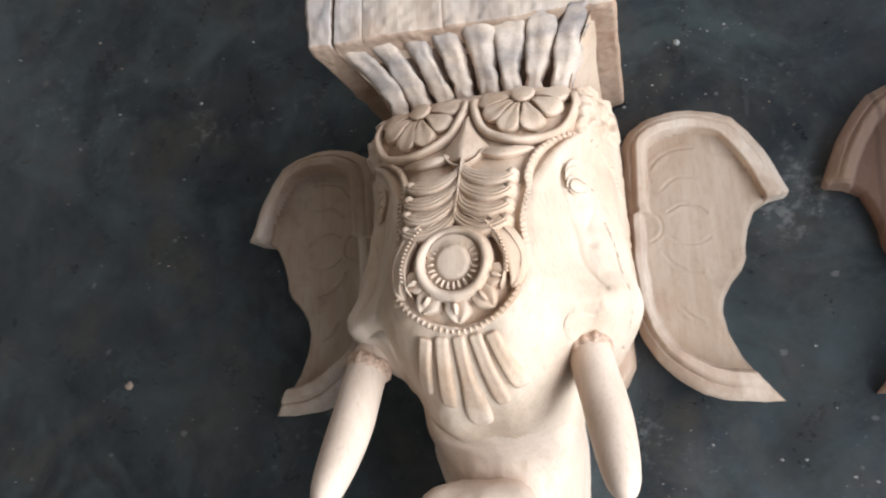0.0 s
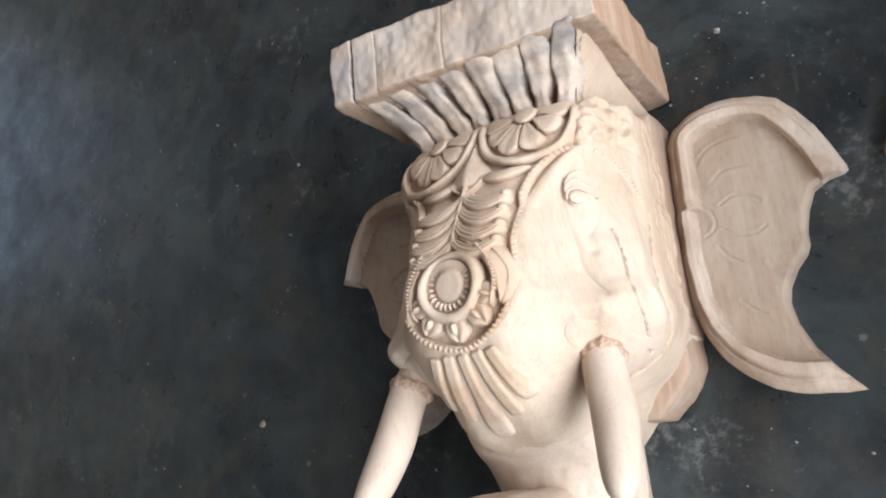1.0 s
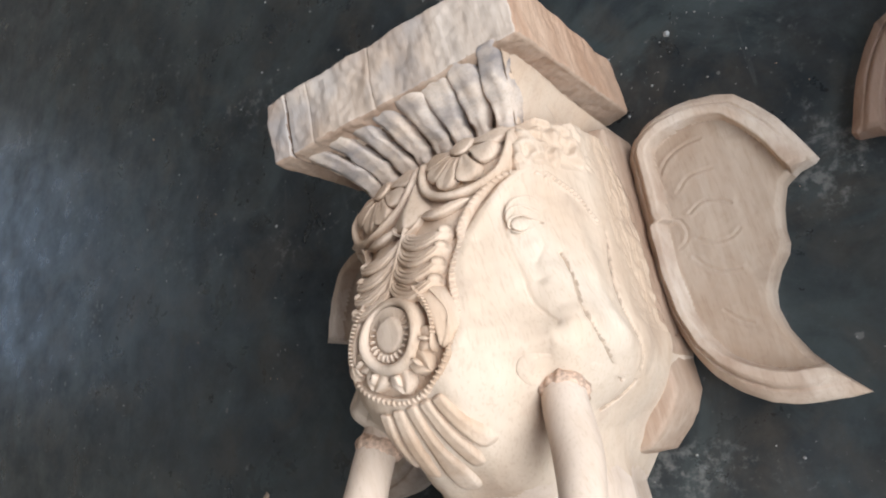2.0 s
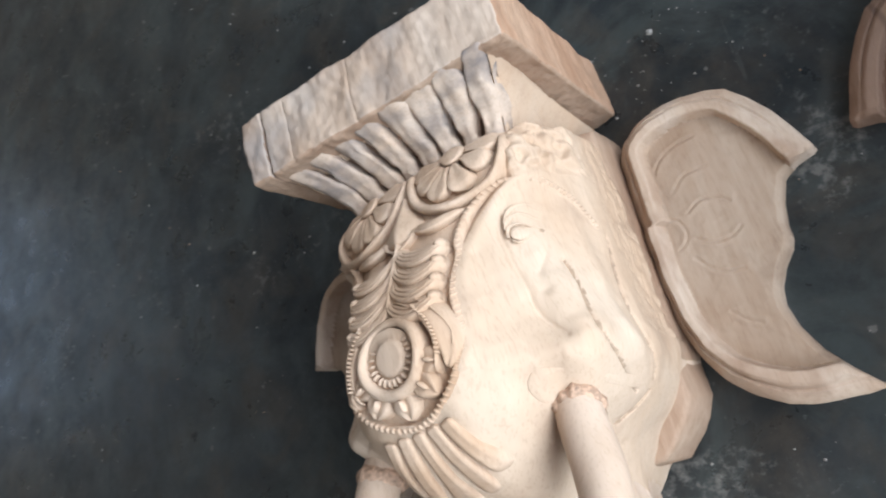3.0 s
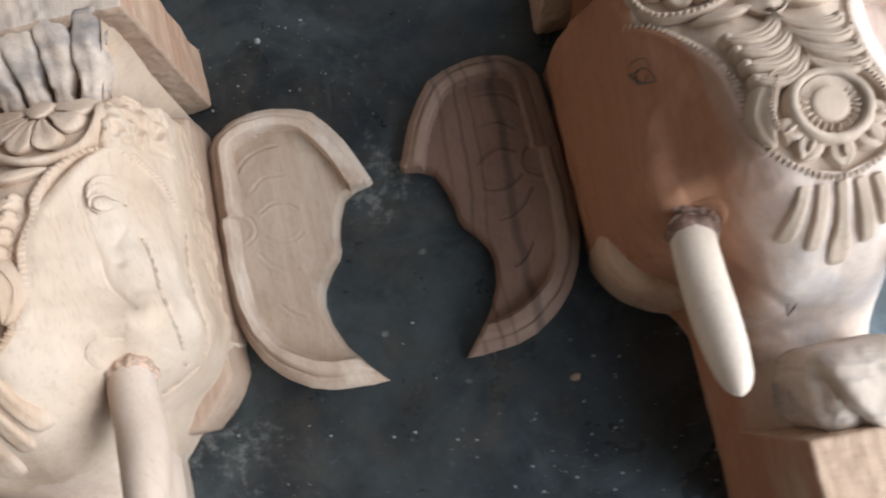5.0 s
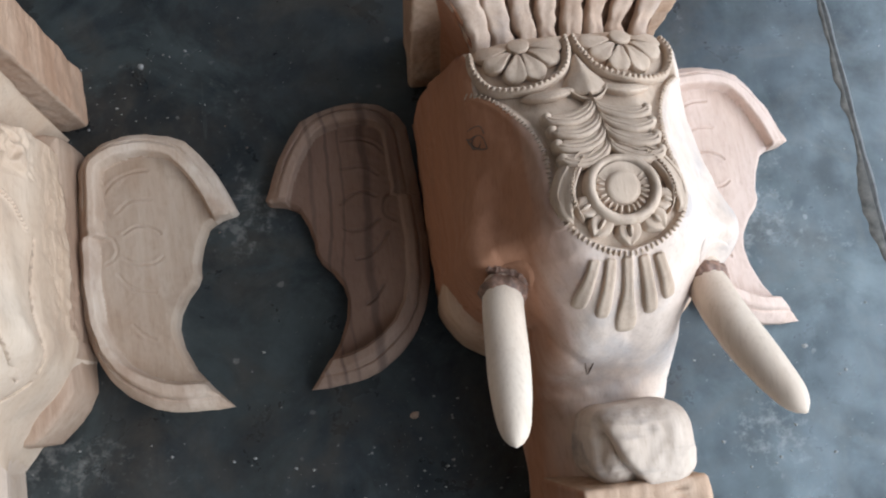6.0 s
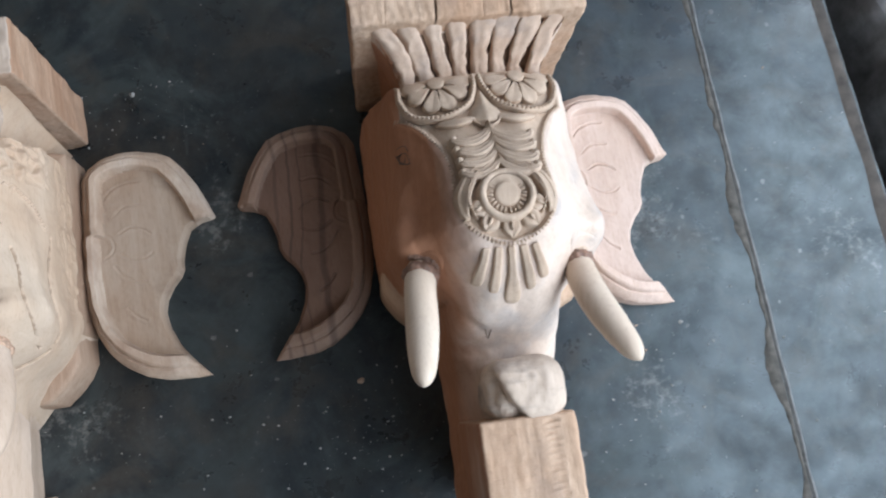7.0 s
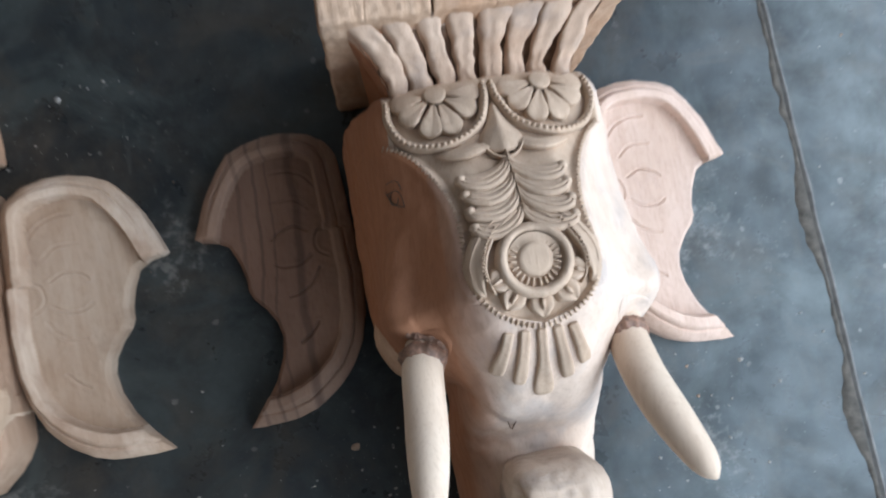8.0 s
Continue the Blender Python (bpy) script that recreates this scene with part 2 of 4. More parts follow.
    sl = ramp(nodes, [(0.36, (0.72, 0.72, 0.72)), (0.64, (0.36, 0.36, 0.36))])
    # the blue of the reflected sky is put into the specular tint
    bsdf.inputs["Specular Tint"].default_value = (0.78, 0.92, 1.0, 1)
    links.new(noise_node(nodes, links, co, 12, 6, 0.68, shift=(3.7, 8.1, 0), distort=0.15), sl.inputs[0])
    links.new(sl.outputs[0], bsdf.inputs["Specular IOR Level"])
    b = nodes.new("ShaderNodeBump")
    b.inputs["Strength"].default_value, b.inputs["Distance"].default_value = 0.2, 0.002
    wave = noise_node(nodes, links, co, 30, 6, 0.65)
    links.new(wave, b.inputs["Height"])
    links.new(b.outputs[0], bsdf.inputs["Normal"])
    return m


CEMENT = cement("dark_oxide_cement")

# ---------------------------------------------------------------- mesh helpers
same = lambda x, y, z: (x, y, z)  # noqa: E731


def mesh_of(name, verts, faces, mat, smooth=True):
    me = bpy.data.meshes.new(name)
    me.from_pydata([tuple(map(float, v)) for v in verts], [], faces)
    bm = bmesh.new()
    bm.from_mesh(me)
    bmesh.ops.recalc_face_normals(bm, faces=bm.faces)
    bm.to_mesh(me)
    bm.free()
    me.materials.append(mat)
    for p in me.polygons:
        p.use_smooth = smooth
    return me


def part(name, mesh, parent, label=""):
    ob = new(name, mesh)
    ob.parent = parent
    if label:
        ob["label"] = label
    return ob


class Shape:
    """Vertices and faces, gathered from grids, and warped once at the end."""

    def __init__(self):
        self.v, self.f = [], []

    def grid(self, P, wrap=False, caps=False):
        n, m = P.shape[:2]
        o = len(self.v)
        self.v += list(P.reshape(-1, 3))
        for i in range(n - 1):
            for j in range(m if wrap else m - 1):
                k = (j + 1) % m
                self.f.append((o + i * m + j, o + i * m + k, o + (i + 1) * m + k, o + (i + 1) * m + j))
        if caps:
            self.f.append(tuple(o + j for j in range(m)))
            self.f.append(tuple(o + (n - 1) * m + j for j in range(m)))
        return self

    def done(self, name, mat, warp=None, smooth=True):
        V = np.array(self.v)
        if warp:
            V = warp(V)
        return mesh_of(name, V, self.f, mat, smooth)


def spline(points, n):
    """A smooth curve through points, n samples by length."""
    P = np.array(points, float)
    Q = np.vstack([2 * P[0] - P[1], P, 2 * P[-1] - P[-2]])
    out = []
    for i in range(len(P) - 1):
        p0, p1, p2, p3 = Q[i : i + 4]
        for t in np.linspace(0, 1, 16, endpoint=False):
            out.append(0.5 * (2 * p1 + (p2 - p0) * t + (2 * p0 - 5 * p1 + 4 * p2 - p3) * t * t + (3 * p1 - p0 - 3 * p2 + p3) * t**3))
    out.append(P[-1])
    C = np.array(out)
    d = np.r_[0, np.cumsum(np.linalg.norm(np.diff(C, axis=0), axis=1))]
    return np.stack([np.interp(np.linspace(0, d[-1], n), d, C[:, k]) for k in range(C.shape[1])], 1)


def smooth_keys(keys, x):
    """Smooth interpolation of (position, value) keys."""
    k = np.array(sorted(keys), float)
    xs, ys = k[:, 0], k[:, 1]
    m = np.gradient(ys, xs)
    i = np.clip(np.searchsorted(xs, x) - 1, 0, len(xs) - 2)
    h = xs[i + 1] - xs[i]
    t = np.clip((x - xs[i]) / h, 0, 1)
    return (2 * t**3 - 3 * t**2 + 1) * ys[i] + (t**3 - 2 * t**2 + t) * h * m[i] + (3 * t**2 - 2 * t**3) * ys[i + 1] + (t**3 - t**2) * h * m[i + 1]


def bumps(P, size, amount, seed=0.0):
    """Smooth random offsets for an array of places."""
    flat = P.reshape(-1, 3)
    return np.array([noise.noise(Vector((p[0] / size + seed, p[1] / size - seed, p[2] / size + 2 * seed))) for p in flat]).reshape(P.shape[:-1]) * amount


def rounded_box(x0, x1, y0, y1, z0, z1, r, n=(24, 12, 24), wear=0.0, seed=0.0, carve=None):
    """A box with rounded, worn edges on a fine grid."""
    S = Shape()
    lo, hi = np.array((x0, y0, z0)), np.array((x1, y1, z1))
    for axis in range(3):
        a, b = [k for k in range(3) if k != axis]
        for side in (lo, hi):
            u = lo[a] + (hi[a] - lo[a]) * (0.5 - 0.5 * np.cos(np.linspace(0, np.pi, n[a])) * 0.35 - 0.65 * (0.5 - np.linspace(0, 1, n[a])))
            v = lo[b] + (hi[b] - lo[b]) * (0.5 - 0.5 * np.cos(np.linspace(0, np.pi, n[b])) * 0.35 - 0.65 * (0.5 - np.linspace(0, 1, n[b])))
            u[0], u[-1], v[0], v[-1] = lo[a], hi[a], lo[b], hi[b]
            P = np.zeros((n[a], n[b], 3))
            P[..., a], P[..., b], P[..., axis] = u[:, None], v[None, :], side[axis]
            C = np.clip(P, lo + r, hi - r)
            D = P - C
            L = np.linalg.norm(D, axis=-1, keepdims=True)
            N = D / np.maximum(L, 1e-9)
            P = C + N * r
            if wear:
                P = P + N * (bumps(P, 0.03, wear, seed) + bumps(P, 0.008, wear * 0.4, seed))[..., None]
            if carve:
                P = P + N * carve(P, N)[..., None]
            S.grid(P)
    return S


# ---------------------------------------------------------------- the place
GROOVE = lambda y: 1.318 - 0.104 * y  # noqa: E731  the joint across the floor
EDGE = lambda y: 1.578 - 0.138 * y  # noqa: E731  the floor's outer edge


def floor_piece(name, left, right, label, y0=-3.0, y1=4.0):
    S = Shape()
    ys = np.linspace(y0, y1, 141)
    jag = np.array([noise.noise(Vector((y * 22, 3.3, left(0) * 5))) * 0.003 + noise.noise(Vector((y * 90, 1.3, 2))) * 0.0012 for y in ys])
    rows = []
    for j, y in enumerate(ys):
        a, b = left(y), right(y)
        la, lb = (jag[j] if left(0) > 0 else 0), (jag[j] if right(0) < 3 else 0)
        rows.append([(a + la, y, -0.12), (a + la, y, -0.003), (a + la + 0.002, y, 0), (b + lb - 0.002, y, 0), (b + lb, y, -0.003), (b + lb, y, -0.12)])
    S.grid(np.array(rows), caps=True)
    return tagged(new(name, S.done(name, CEMENT, smooth=False)), label, "floor", kind="structure")


floor = floor_piece("floor", lambda y: -3.6, lambda y: GROOVE(y) - 0.0008, "dark worn oxide cement floor with dust and specks")
floor_strip = floor_piece("floor_strip", lambda y: GROOVE(y) + 0.0008, EDGE, "dark cement floor strip beside the outer edge")

ground_mesh = Shape().grid(np.array([[(x, y, -0.1205) for y in (-400, 400)] for x in (-400, 400)])).done("ground", DIRT)
tagged(new("ground", ground_mesh), "bare dark earth ground below the floor", "ground", kind="structure")

# worn mortar that clings along the joint
S = Shape()
ys = np.linspace(-0.6, 1.2, 240)
P = []
for y in ys:
    w = 0.003 + 0.034 * max(0, noise.noise(Vector((y * 7, 0.4, 0))) + 0.12) + 0.007 * noise.noise(Vector((y * 45, 0, 1)))
    w = max(w, 0.002)
    gx = GROOVE(y) - 0.003
    P.append([(gx - w - 0.002, y, -0.001), (gx - w, y, 0.0009), (gx - w * 0.5, y, 0.0016 + 0.001 * noise.noise(Vector((y * 80, 5, 1)))), (gx - 0.0005, y, 0.0012), (gx + 0.001, y, 0.0004), (gx + 0.0012, y, -0.006)])
S.grid(np.array(P))
tagged(new("joint_mortar", S.done("joint_mortar", MORTAR)), "chipped brown mortar along the floor joint", "mortar", kind="structure")
S = Shape()
P = []
for y in np.linspace(-3, 4, 700):
    w = 0.0050 + 0.0016 * noise.noise(Vector((y * 30, 2.4, 0)))
    gx = GROOVE(y) + 0.001 + 0.002 * noise.noise(Vector((y * 22, 3.3, 6.6)))
    h = 0.0026 + 0.0012 * noise.noise(Vector((y * 40, 9.4, 0)))
    P.append([(gx - 0.009, y, -0.0016), (gx - 0.001, y, -0.0008), (gx + 0.0004, y, h * 0.5), (gx + w * 0.35, y, h * 0.8), (gx + w * 0.75, y, h * 0.6), (gx + w + 0.001, y, -0.0008), (gx + w + 0.008, y, -0.0016)])
S.grid(np.array(P))
tagged(new("joint_bead", S.done("joint_bead", BEAD)), "thin grey cement bead along the floor joint", "mortar", kind="structure")
S = Shape()
P = []
for y in np.linspace(-0.6, 1.2, 240):
    w = max(0.001, 0.004 + 0.007 * noise.noise(Vector((y * 9, 8.4, 0))))
    gx = EDGE(y) - 0.02
    P.append([(gx - w - 0.006, y, -0.001), (gx - w, y, 0.001), (gx + 0.012, y, 0.002), (gx + 0.022, y, -0.006), (gx + 0.024, y, -0.03)])
S.grid(np.array(P))
tagged(new("edge_mortar", S.done("edge_mortar", EDGE_DIRT)), "dark brown dirt along the floor's worn edge", "mortar", kind="structure")

# rough grey apron outside, past a dark channel
nx, ny = 70, 160
X = np.linspace(0, 1, nx) ** 2 * 2.4
P = np.zeros((nx, ny, 3))
for j, y in enumerate(np.linspace(-1.2, 2.0, ny)):
    e = EDGE(y) + 0.085 + 0.02 * noise.noise(Vector((y * 9, 0, 0))) + 0.012 * noise.noise(Vector((y * 31, 2, 0)))
    P[:, j, 0], P[:, j, 1] = e + X, y
    P[:, j, 2] = 0.03 * np.minimum(1, X / 0.03)
P[..., 2] += bumps(P, 0.05, 0.02) + bumps(P, 0.018, 0.012, 3.0)
P[0, :, 2] = -0.12
tagged(new("roughcast_apron", Shape().grid(P).done("roughcast_apron", ROUGHCAST)), "rough grey roughcast ground outside the floor's edge", "ground", kind="structure")


def slab_wall(name, x0, x1, y0, y1, z0, z1, mat, label, cat="wall"):
    return tagged(new(name, rounded_box(x0, x1, y0, y1, z0, z1, 0.004, (4, 4, 4)).done(name, mat, smooth=False)), label, cat, kind="structure")


# unseen walls and ceiling, placed and toned to shape light and floor reflections
slab_wall("wall_back", -4.0, 1.35, 2.3, 2.5, 0, 2.9, PLASTER, "unseen limewashed workshop wall")
slab_wall("wall_front", -4.0, 1.6, -2.8, -2.6, 0, 2.9, ROOFING, "unseen boarded workshop wall")
slab_wall("wall_left_low", -3.8, -3.6, -2.6, 2.3, 0, 0.5, PLASTER, "unseen limewashed workshop wall below the window")
slab_wall("wall_left_high", -3.8, -3.6, -2.6, 2.3, 1.5, 2.9, PLASTER, "unseen limewashed workshop wall above the window")
slab_wall("wall_left_near", -3.8, -3.6, -2.6, 0.7, 0.5, 1.5, PLASTER, "unseen limewashed workshop wall beside the window")
slab_wall("wall_left_far", -3.8, -3.6, 2.1, 2.3, 0.5, 1.5, PLASTER, "unseen limewashed workshop wall beside the window")
slab_wall("ceiling", -4.0, 1.6, -2.8, 2.5, 2.9, 3.0, ROOFING, "unseen boarded workshop ceiling", "ceiling")

# ---------------------------------------------------------------- carved brackets
# Local axes of a bracket: x across the face, y up towards the capital, z off the floor. Outline of the head, by y:
CROWN = [(-0.42, 0.195), (-0.2, 0.195), (-0.172, 0.198), (-0.155, 0.207), (-0.143, 0.232), (-0.13, 0.254), (-0.12, 0.265), (-0.09, 0.293), (-0.06, 0.312), (-0.03, 0.322), (0, 0.322), (0.05, 0.303), (0.1, 0.275), (0.13, 0.258), (0.16, 0.243), (0.19, 0.222), (0.2, 0.212)]
BROW_X = [(-0.42, 0.055), (-0.15, 0.057), (-0.09, 0.072), (-0.05, 0.092), (-0.03, 0.099), (0.0, 0.094), (0.05, 0.091), (0.1, 0.095), (0.13, 0.101), (0.16, 0.103), (0.185, 0.098), (0.2, 0.09)]
BROW_Z = [(-0.42, 0.18), (-0.17, 0.18), (-0.12, 0.222), (-0.09, 0.240), (-0.06, 0.256), (-0.03, 0.262), (0, 0.260), (0.05, 0.251), (0.1, 0.236), (0.13, 0.231), (0.16, 0.224), (0.185, 0.205), (0.2, 0.19)]
CHEEK_X = [(-0.42, 0.067), (-0.16, 0.067), (-0.118, 0.070), (-0.098, 0.081), (-0.077, 0.104), (-0.045, 0.124), (-0.028, 0.130), (0, 0.125), (0.05, 0.121), (0.1, 0.122), (0.14, 0.125), (0.2, 0.122)]
CHEEK_Z = [(-0.42, 0.13), (-0.16, 0.14), (-0.1, 0.18), (-0.06, 0.222), (-0.028, 0.236), (0, 0.228), (0.05, 0.205), (0.1, 0.185), (0.2, 0.15)]
SIDE_X = [(-0.42, 0.069), (-0.16, 0.069), (-0.118, 0.071), (-0.098, 0.083), (-0.078, 0.108), (-0.04, 0.133), (0.0, 0.136), (0.1, 0.138), (0.2, 0.138)]


def head_section(y, n):
    """Half of the section at y: from the middle of the face round the cheek to the floor."""
    zc, bx, bz = smooth_keys(CROWN, y), smooth_keys(BROW_X, y), smooth_keys(BROW_Z, y)
    cx, cz, sx = smooth_keys(CHEEK_X, y), smooth_keys(CHEEK_Z, y), smooth_keys(SIDE_X, y)
    zb = 0.0
    mid = zc - 0.12 * (zc - bz)
    return spline([(0, zc), (bx * 0.52, mid), (bx, bz), (cx, cz), (sx, 0.09 + 0.45 * zb), (sx + 0.002 - 0.12 * zb, zb)], n)


NS, NY = 300, 520
HEAD_Y = np.linspace(0.191, -0.345, NY)
HALF = np.array([head_section(y, NS) for y in HEAD_Y])
XS = np.linspace(0, 0.13, 131)
TABLE = np.array([np.interp(XS, np.maximum.accumulate(h[:, 0]), h[:, 1]) for h in HALF])


def face(x, y):
    """Height of the face over the floor at x, y."""
    x, y = np.abs(np.asarray(x, float)), np.asarray(y, float)
    i = np.clip((0.191 - y) / 0.536 * (NY - 1), 0, NY - 1.001)
    j = np.clip(x / 0.13 * 130, 0, 129.999)
    i0, j0 = i.astype(int), j.astype(int)
    fi, fj = i - i0, j - j0
    return (TABLE[i0, j0] * (1 - fi) + TABLE[i0 + 1, j0] * fi) * (1 - fj) + (TABLE[i0, j0 + 1] * (1 - fi) + TABLE[i0 + 1, j0 + 1] * fi) * fj


def near_line(X, Y, line):
    """Distance of places to a drawn line."""
    A, B = line[:-1], line[1:]
    best = np.full(X.shape, 9.0)
    for a, b in zip(A, B):
        d = b - a
        t = np.clip(((X - a[0]) * d[0] + (Y - a[1]) * d[1]) / max(d @ d, 1e-12), 0, 1)
        best = np.minimum(best, np.hypot(X - a[0] - t * d[0], Y - a[1] - t * d[1]))
    return best


def near_line3(P, line):
    """Distance of places to a line in space, both sides of the face alike."""
    Q = P * np.array((1.0, 1.0, 1.0))
    Q[..., 0] = np.abs(Q[..., 0])
    best = np.full(P.shape[:-1], 9.0)
    for a, b in zip(line[:-1], line[1:]):
        d = b - a
        t = np.clip(((Q - a) @ d) / max(d @ d, 1e-12), 0, 1)
        best = np.minimum(best, np.linalg.norm(Q - a - t[..., None] * d, axis=-1))
    return best


def ridge(S, points, width, height, n=40, m=9, ends=0.25, flat=2.0, sink=0.002, base=face, lean=0.0, hollow=0.0, veins=()):
    """A rounded moulding laid on the face along a path. width, height: numbers or keys along the path; ends: how much of it rounds off."""
    C = spline(points, n)
    T = np.gradient(C, axis=0)
    T /= np.linalg.norm(T, axis=1, keepdims=True) + 1e-12
    N = np.stack([-T[:, 1], T[:, 0]], 1)
    t = np.linspace(0, 1, n)
    w = smooth_keys(width, t) if isinstance(width, list) else np.full(n, float(width))
    h = smooth_keys(height, t) if isinstance(height, list) else np.full(n, float(height))
    if ends:
        e = np.sqrt(np.clip(1 - (1 - np.clip(np.minimum(t, 1 - t) / ends, 0, 1)) ** 2, 0, 1))
        w, h = w * np.maximum(e, 0.05), h * e
    u = np.linspace(-1, 1, m)
    X = C[:, 0][:, None] + N[:, 0][:, None] * u * w[:, None] / 2
    Y = C[:, 1][:, None] + N[:, 1][:, None] * u * w[:, None] / 2
    prof = (1 - np.abs(u) ** flat) ** (1 / flat) * (1 + lean * u) - hollow * np.exp(-((u / 0.42) ** 2))
    for at, wide, deep in veins:
        prof = prof - deep * np.exp(-(((u - at) / wide) ** 2))
    Z = base(X, Y) + prof * h[:, None] - sink
    P = np.stack([X, Y, Z], -1)
    P[:, 0, 2] -= 0.004
    P[:, -1, 2] -= 0.004
    return S.grid(P)


def bead(S, x, y, r, h, base=face, k=6):
    """A small round bead on the face."""
    rings = []
    for a in (0, 0.5, 1.0, 1.4):
        rings.append([(x + r * math.cos(a) * math.cos(q), y + r * math.cos(a) * math.sin(q), float(base(x, y)) + h * math.sin(a) - (0.003 if a == 0 else 0)) for q in np.linspace(0, 2 * math.pi, k, endpoint=False)])
    return S.grid(np.array(rings), wrap=True, caps=True)


def along(points, step):
    """Even places along a drawn line."""
    C = spline(points, 200)
    d = np.r_[0, np.cumsum(np.linalg.norm(np.diff(C, axis=0), axis=1))]
    k = np.arange(0, d[-1], step)
    return np.stack([np.interp(k, d, C[:, 0]), np.interp(k, d, C[:, 1])], 1)


def ticks(S, points, step, length, width, height, jit):
    """Short rounded teeth across a line."""
    C = along(points, step)
    T = np.gradient(C, axis=0)
    T /= np.linalg.norm(T, axis=1, keepdims=True)
    for (x, y), (tx, ty) in zip(C, T):
        a = length * (0.5 + jit(0.06))
        turn = jit(0.15)
        nx, ny = -ty + turn * tx, tx + turn * ty
        ridge(S, [(x - nx * a, y - ny * a), (x, y), (x + nx * a, y + ny * a)], width, height, 7, 5, 0.35)


def flip(points):
    return [(-x, y) for x, y in points]


# Folds cut into the cheek: line, depth, width, and depth of the soft hollow beside it
FOLDS = [([(0.1150, 0.0430, 0.2240), (0.1165, 0.0392, 0.2234), (0.1217, 0.0134, 0.2279), (0.129, -0.0238, 0.2390), (0.1246, -0.0486, 0.2146), (0.1151, -0.0682, 0.1799)], 0.0046, 0.0015, 0.0010),
         ([(0.1289, 0.0691, 0.1533), (0.1304, 0.0216, 0.1694), (0.1319, -0.0032, 0.1742), (0.1348, -0.0269, 0.1678), (0.1287, -0.0445, 0.1532), (0.1199, -0.061, 0.1498), (0.1083, -0.0765, 0.1613), (0.0935, -0.0868, 0.1844)], 0.0046, 0.0017, 0.0014),
         ([(0.0870, 0.0930, 0.2460), (0.0844, 0.0784, 0.2515), (0.0868, 0.0536, 0.2554), (0.0913, 0.0268, 0.2563), (0.0954, 0.001, 0.2583), (0.1041, -0.0145, 0.2567), (0.1109, -0.0228, 0.2559)], 0.0022, 0.0022, 0.0010),
         ([(0.1075, 0.0880, 0.2200), (0.1066, 0.0722, 0.2262), (0.107, 0.0557, 0.2311), (0.101, 0.0361, 0.244)], 0.0012, 0.0024, 0.0006),
         ([(0.0674, 0.0619, 0.2751), (0.0772, 0.033, 0.273), (0.0814, 0.003, 0.2758), (0.0852, -0.0166, 0.2773), (0.0869, -0.031, 0.276)], 0.0006, 0.0030, 0.0010)]
SWELLS = [([(0.1240, 0.0560, 0.1950), (0.1260, 0.0250, 0.2000), (0.1320, -0.0150, 0.2050), (0.1290, -0.0420, 0.1850)], 0.0028, 0.010),
          ([(0.0970, 0.0520, 0.2440), (0.1000, 0.0250, 0.2460), (0.1060, 0.0000, 0.2480)], 0.0020, 0.009)]


def build_head(body, warp, mat, carved, trunk, flank, seed, eye_lines):
    """The head with its trunk, one carved skin."""
    P = np.zeros((NY, 2 * NS - 1, 3))
    P[:, NS - 1 :, 0], P[:, NS - 1 :, 2] = HALF[..., 0], HALF[..., 1]
    P[:, : NS - 1, 0], P[:, : NS - 1, 2] = -HALF[:, :0:-1, 0], HALF[:, :0:-1, 1]
    P[..., 1] = HEAD_Y[:, None]
    P[..., 0] -= (0.010 + 0.014 * np.clip(1 - P[..., 2] / 0.2, 0, 1)) * np.clip((-0.1 - P[..., 1]) / 0.05, 0, 1) * np.clip(0.5 - P[..., 0] / 0.08, 0, 1)
    P[..., 0] -= 0.006 * np.clip(1 - P[..., 2] / 0.2, 0, 1) * np.clip((-0.1 - P[..., 1]) / 0.05, 0, 1) * (P[..., 0] < -0.02)
    P[..., 0] -= 0.045 * np.sign(P[..., 0]) * np.clip(1 - P[..., 2] / 0.12, 0, 1) * np.clip((-0.11 - P[..., 1]) / 0.04, 0, 1)
    X, Y, Z = np.abs(P[..., 0]), P[..., 1], P[..., 2]
    T = np.gradient(P, axis=1)
    N = np.stack([-T[..., 2], 0 * Y, T[..., 0]], -1)
    N /= np.linalg.norm(N, axis=-1, keepdims=True) + 1e-9
    dz = bumps(P, 0.03, 0.0022, seed) + bumps(P, 0.009, 0.0006, seed)
    top = np.clip((Z - 0.12) / 0.05, 0, 1)
    # sunk ground of the shield, within its border
    shield = spline([(0.0, -0.053), (0.03, -0.043), (0.05, -0.024), (0.057, 0.0), (0.054, 0.035), (0.058, 0.065), (0.068, 0.091), (0.081, 0.112), (0.096, 0.126)], 60)
    edge = np.interp(Y, shield[:, 1], shield[:, 0], left=0, right=0.1)
    dz -= top * 0.0058 * np.clip((edge - X) / 0.003, 0, 1) * (Y > -0.053) * (Y < 0.2)
    # the band between border and eye stands a little proud
    dz += top * 0.002 * np.exp(-(((X - edge - 0.006) / 0.005) ** 2)) * (Y > -0.03)
    # hollows round the eye, and folds of the cheek in y, z
    carving_eye = 1.0 if eye_lines == "carved" else 0.2
    d = near_line(X, Y, np.array([(0.094, 0.112), (0.087, 0.095), (0.086, 0.075), (0.094, 0.05), (0.102, 0.02)]))
    dz -= carving_eye * top * 0.0025 * np.exp(-((d / 0.005) ** 2))
    side = np.clip((X - 0.09) / 0.02, 0, 1)
    crease_dist = np.full(Y.shape, 9.0)
    if eye_lines == "carved":
        for k, (line, deep, wid, soft) in enumerate(FOLDS):
            e = near_line3(P, spline(line, 16))
            # the first two folds are also coloured dark, as shade in the cut
            if k < 2:
                crease_dist = np.minimum(crease_dist, e + bumps(P, 0.012, 0.0009, seed + 2))
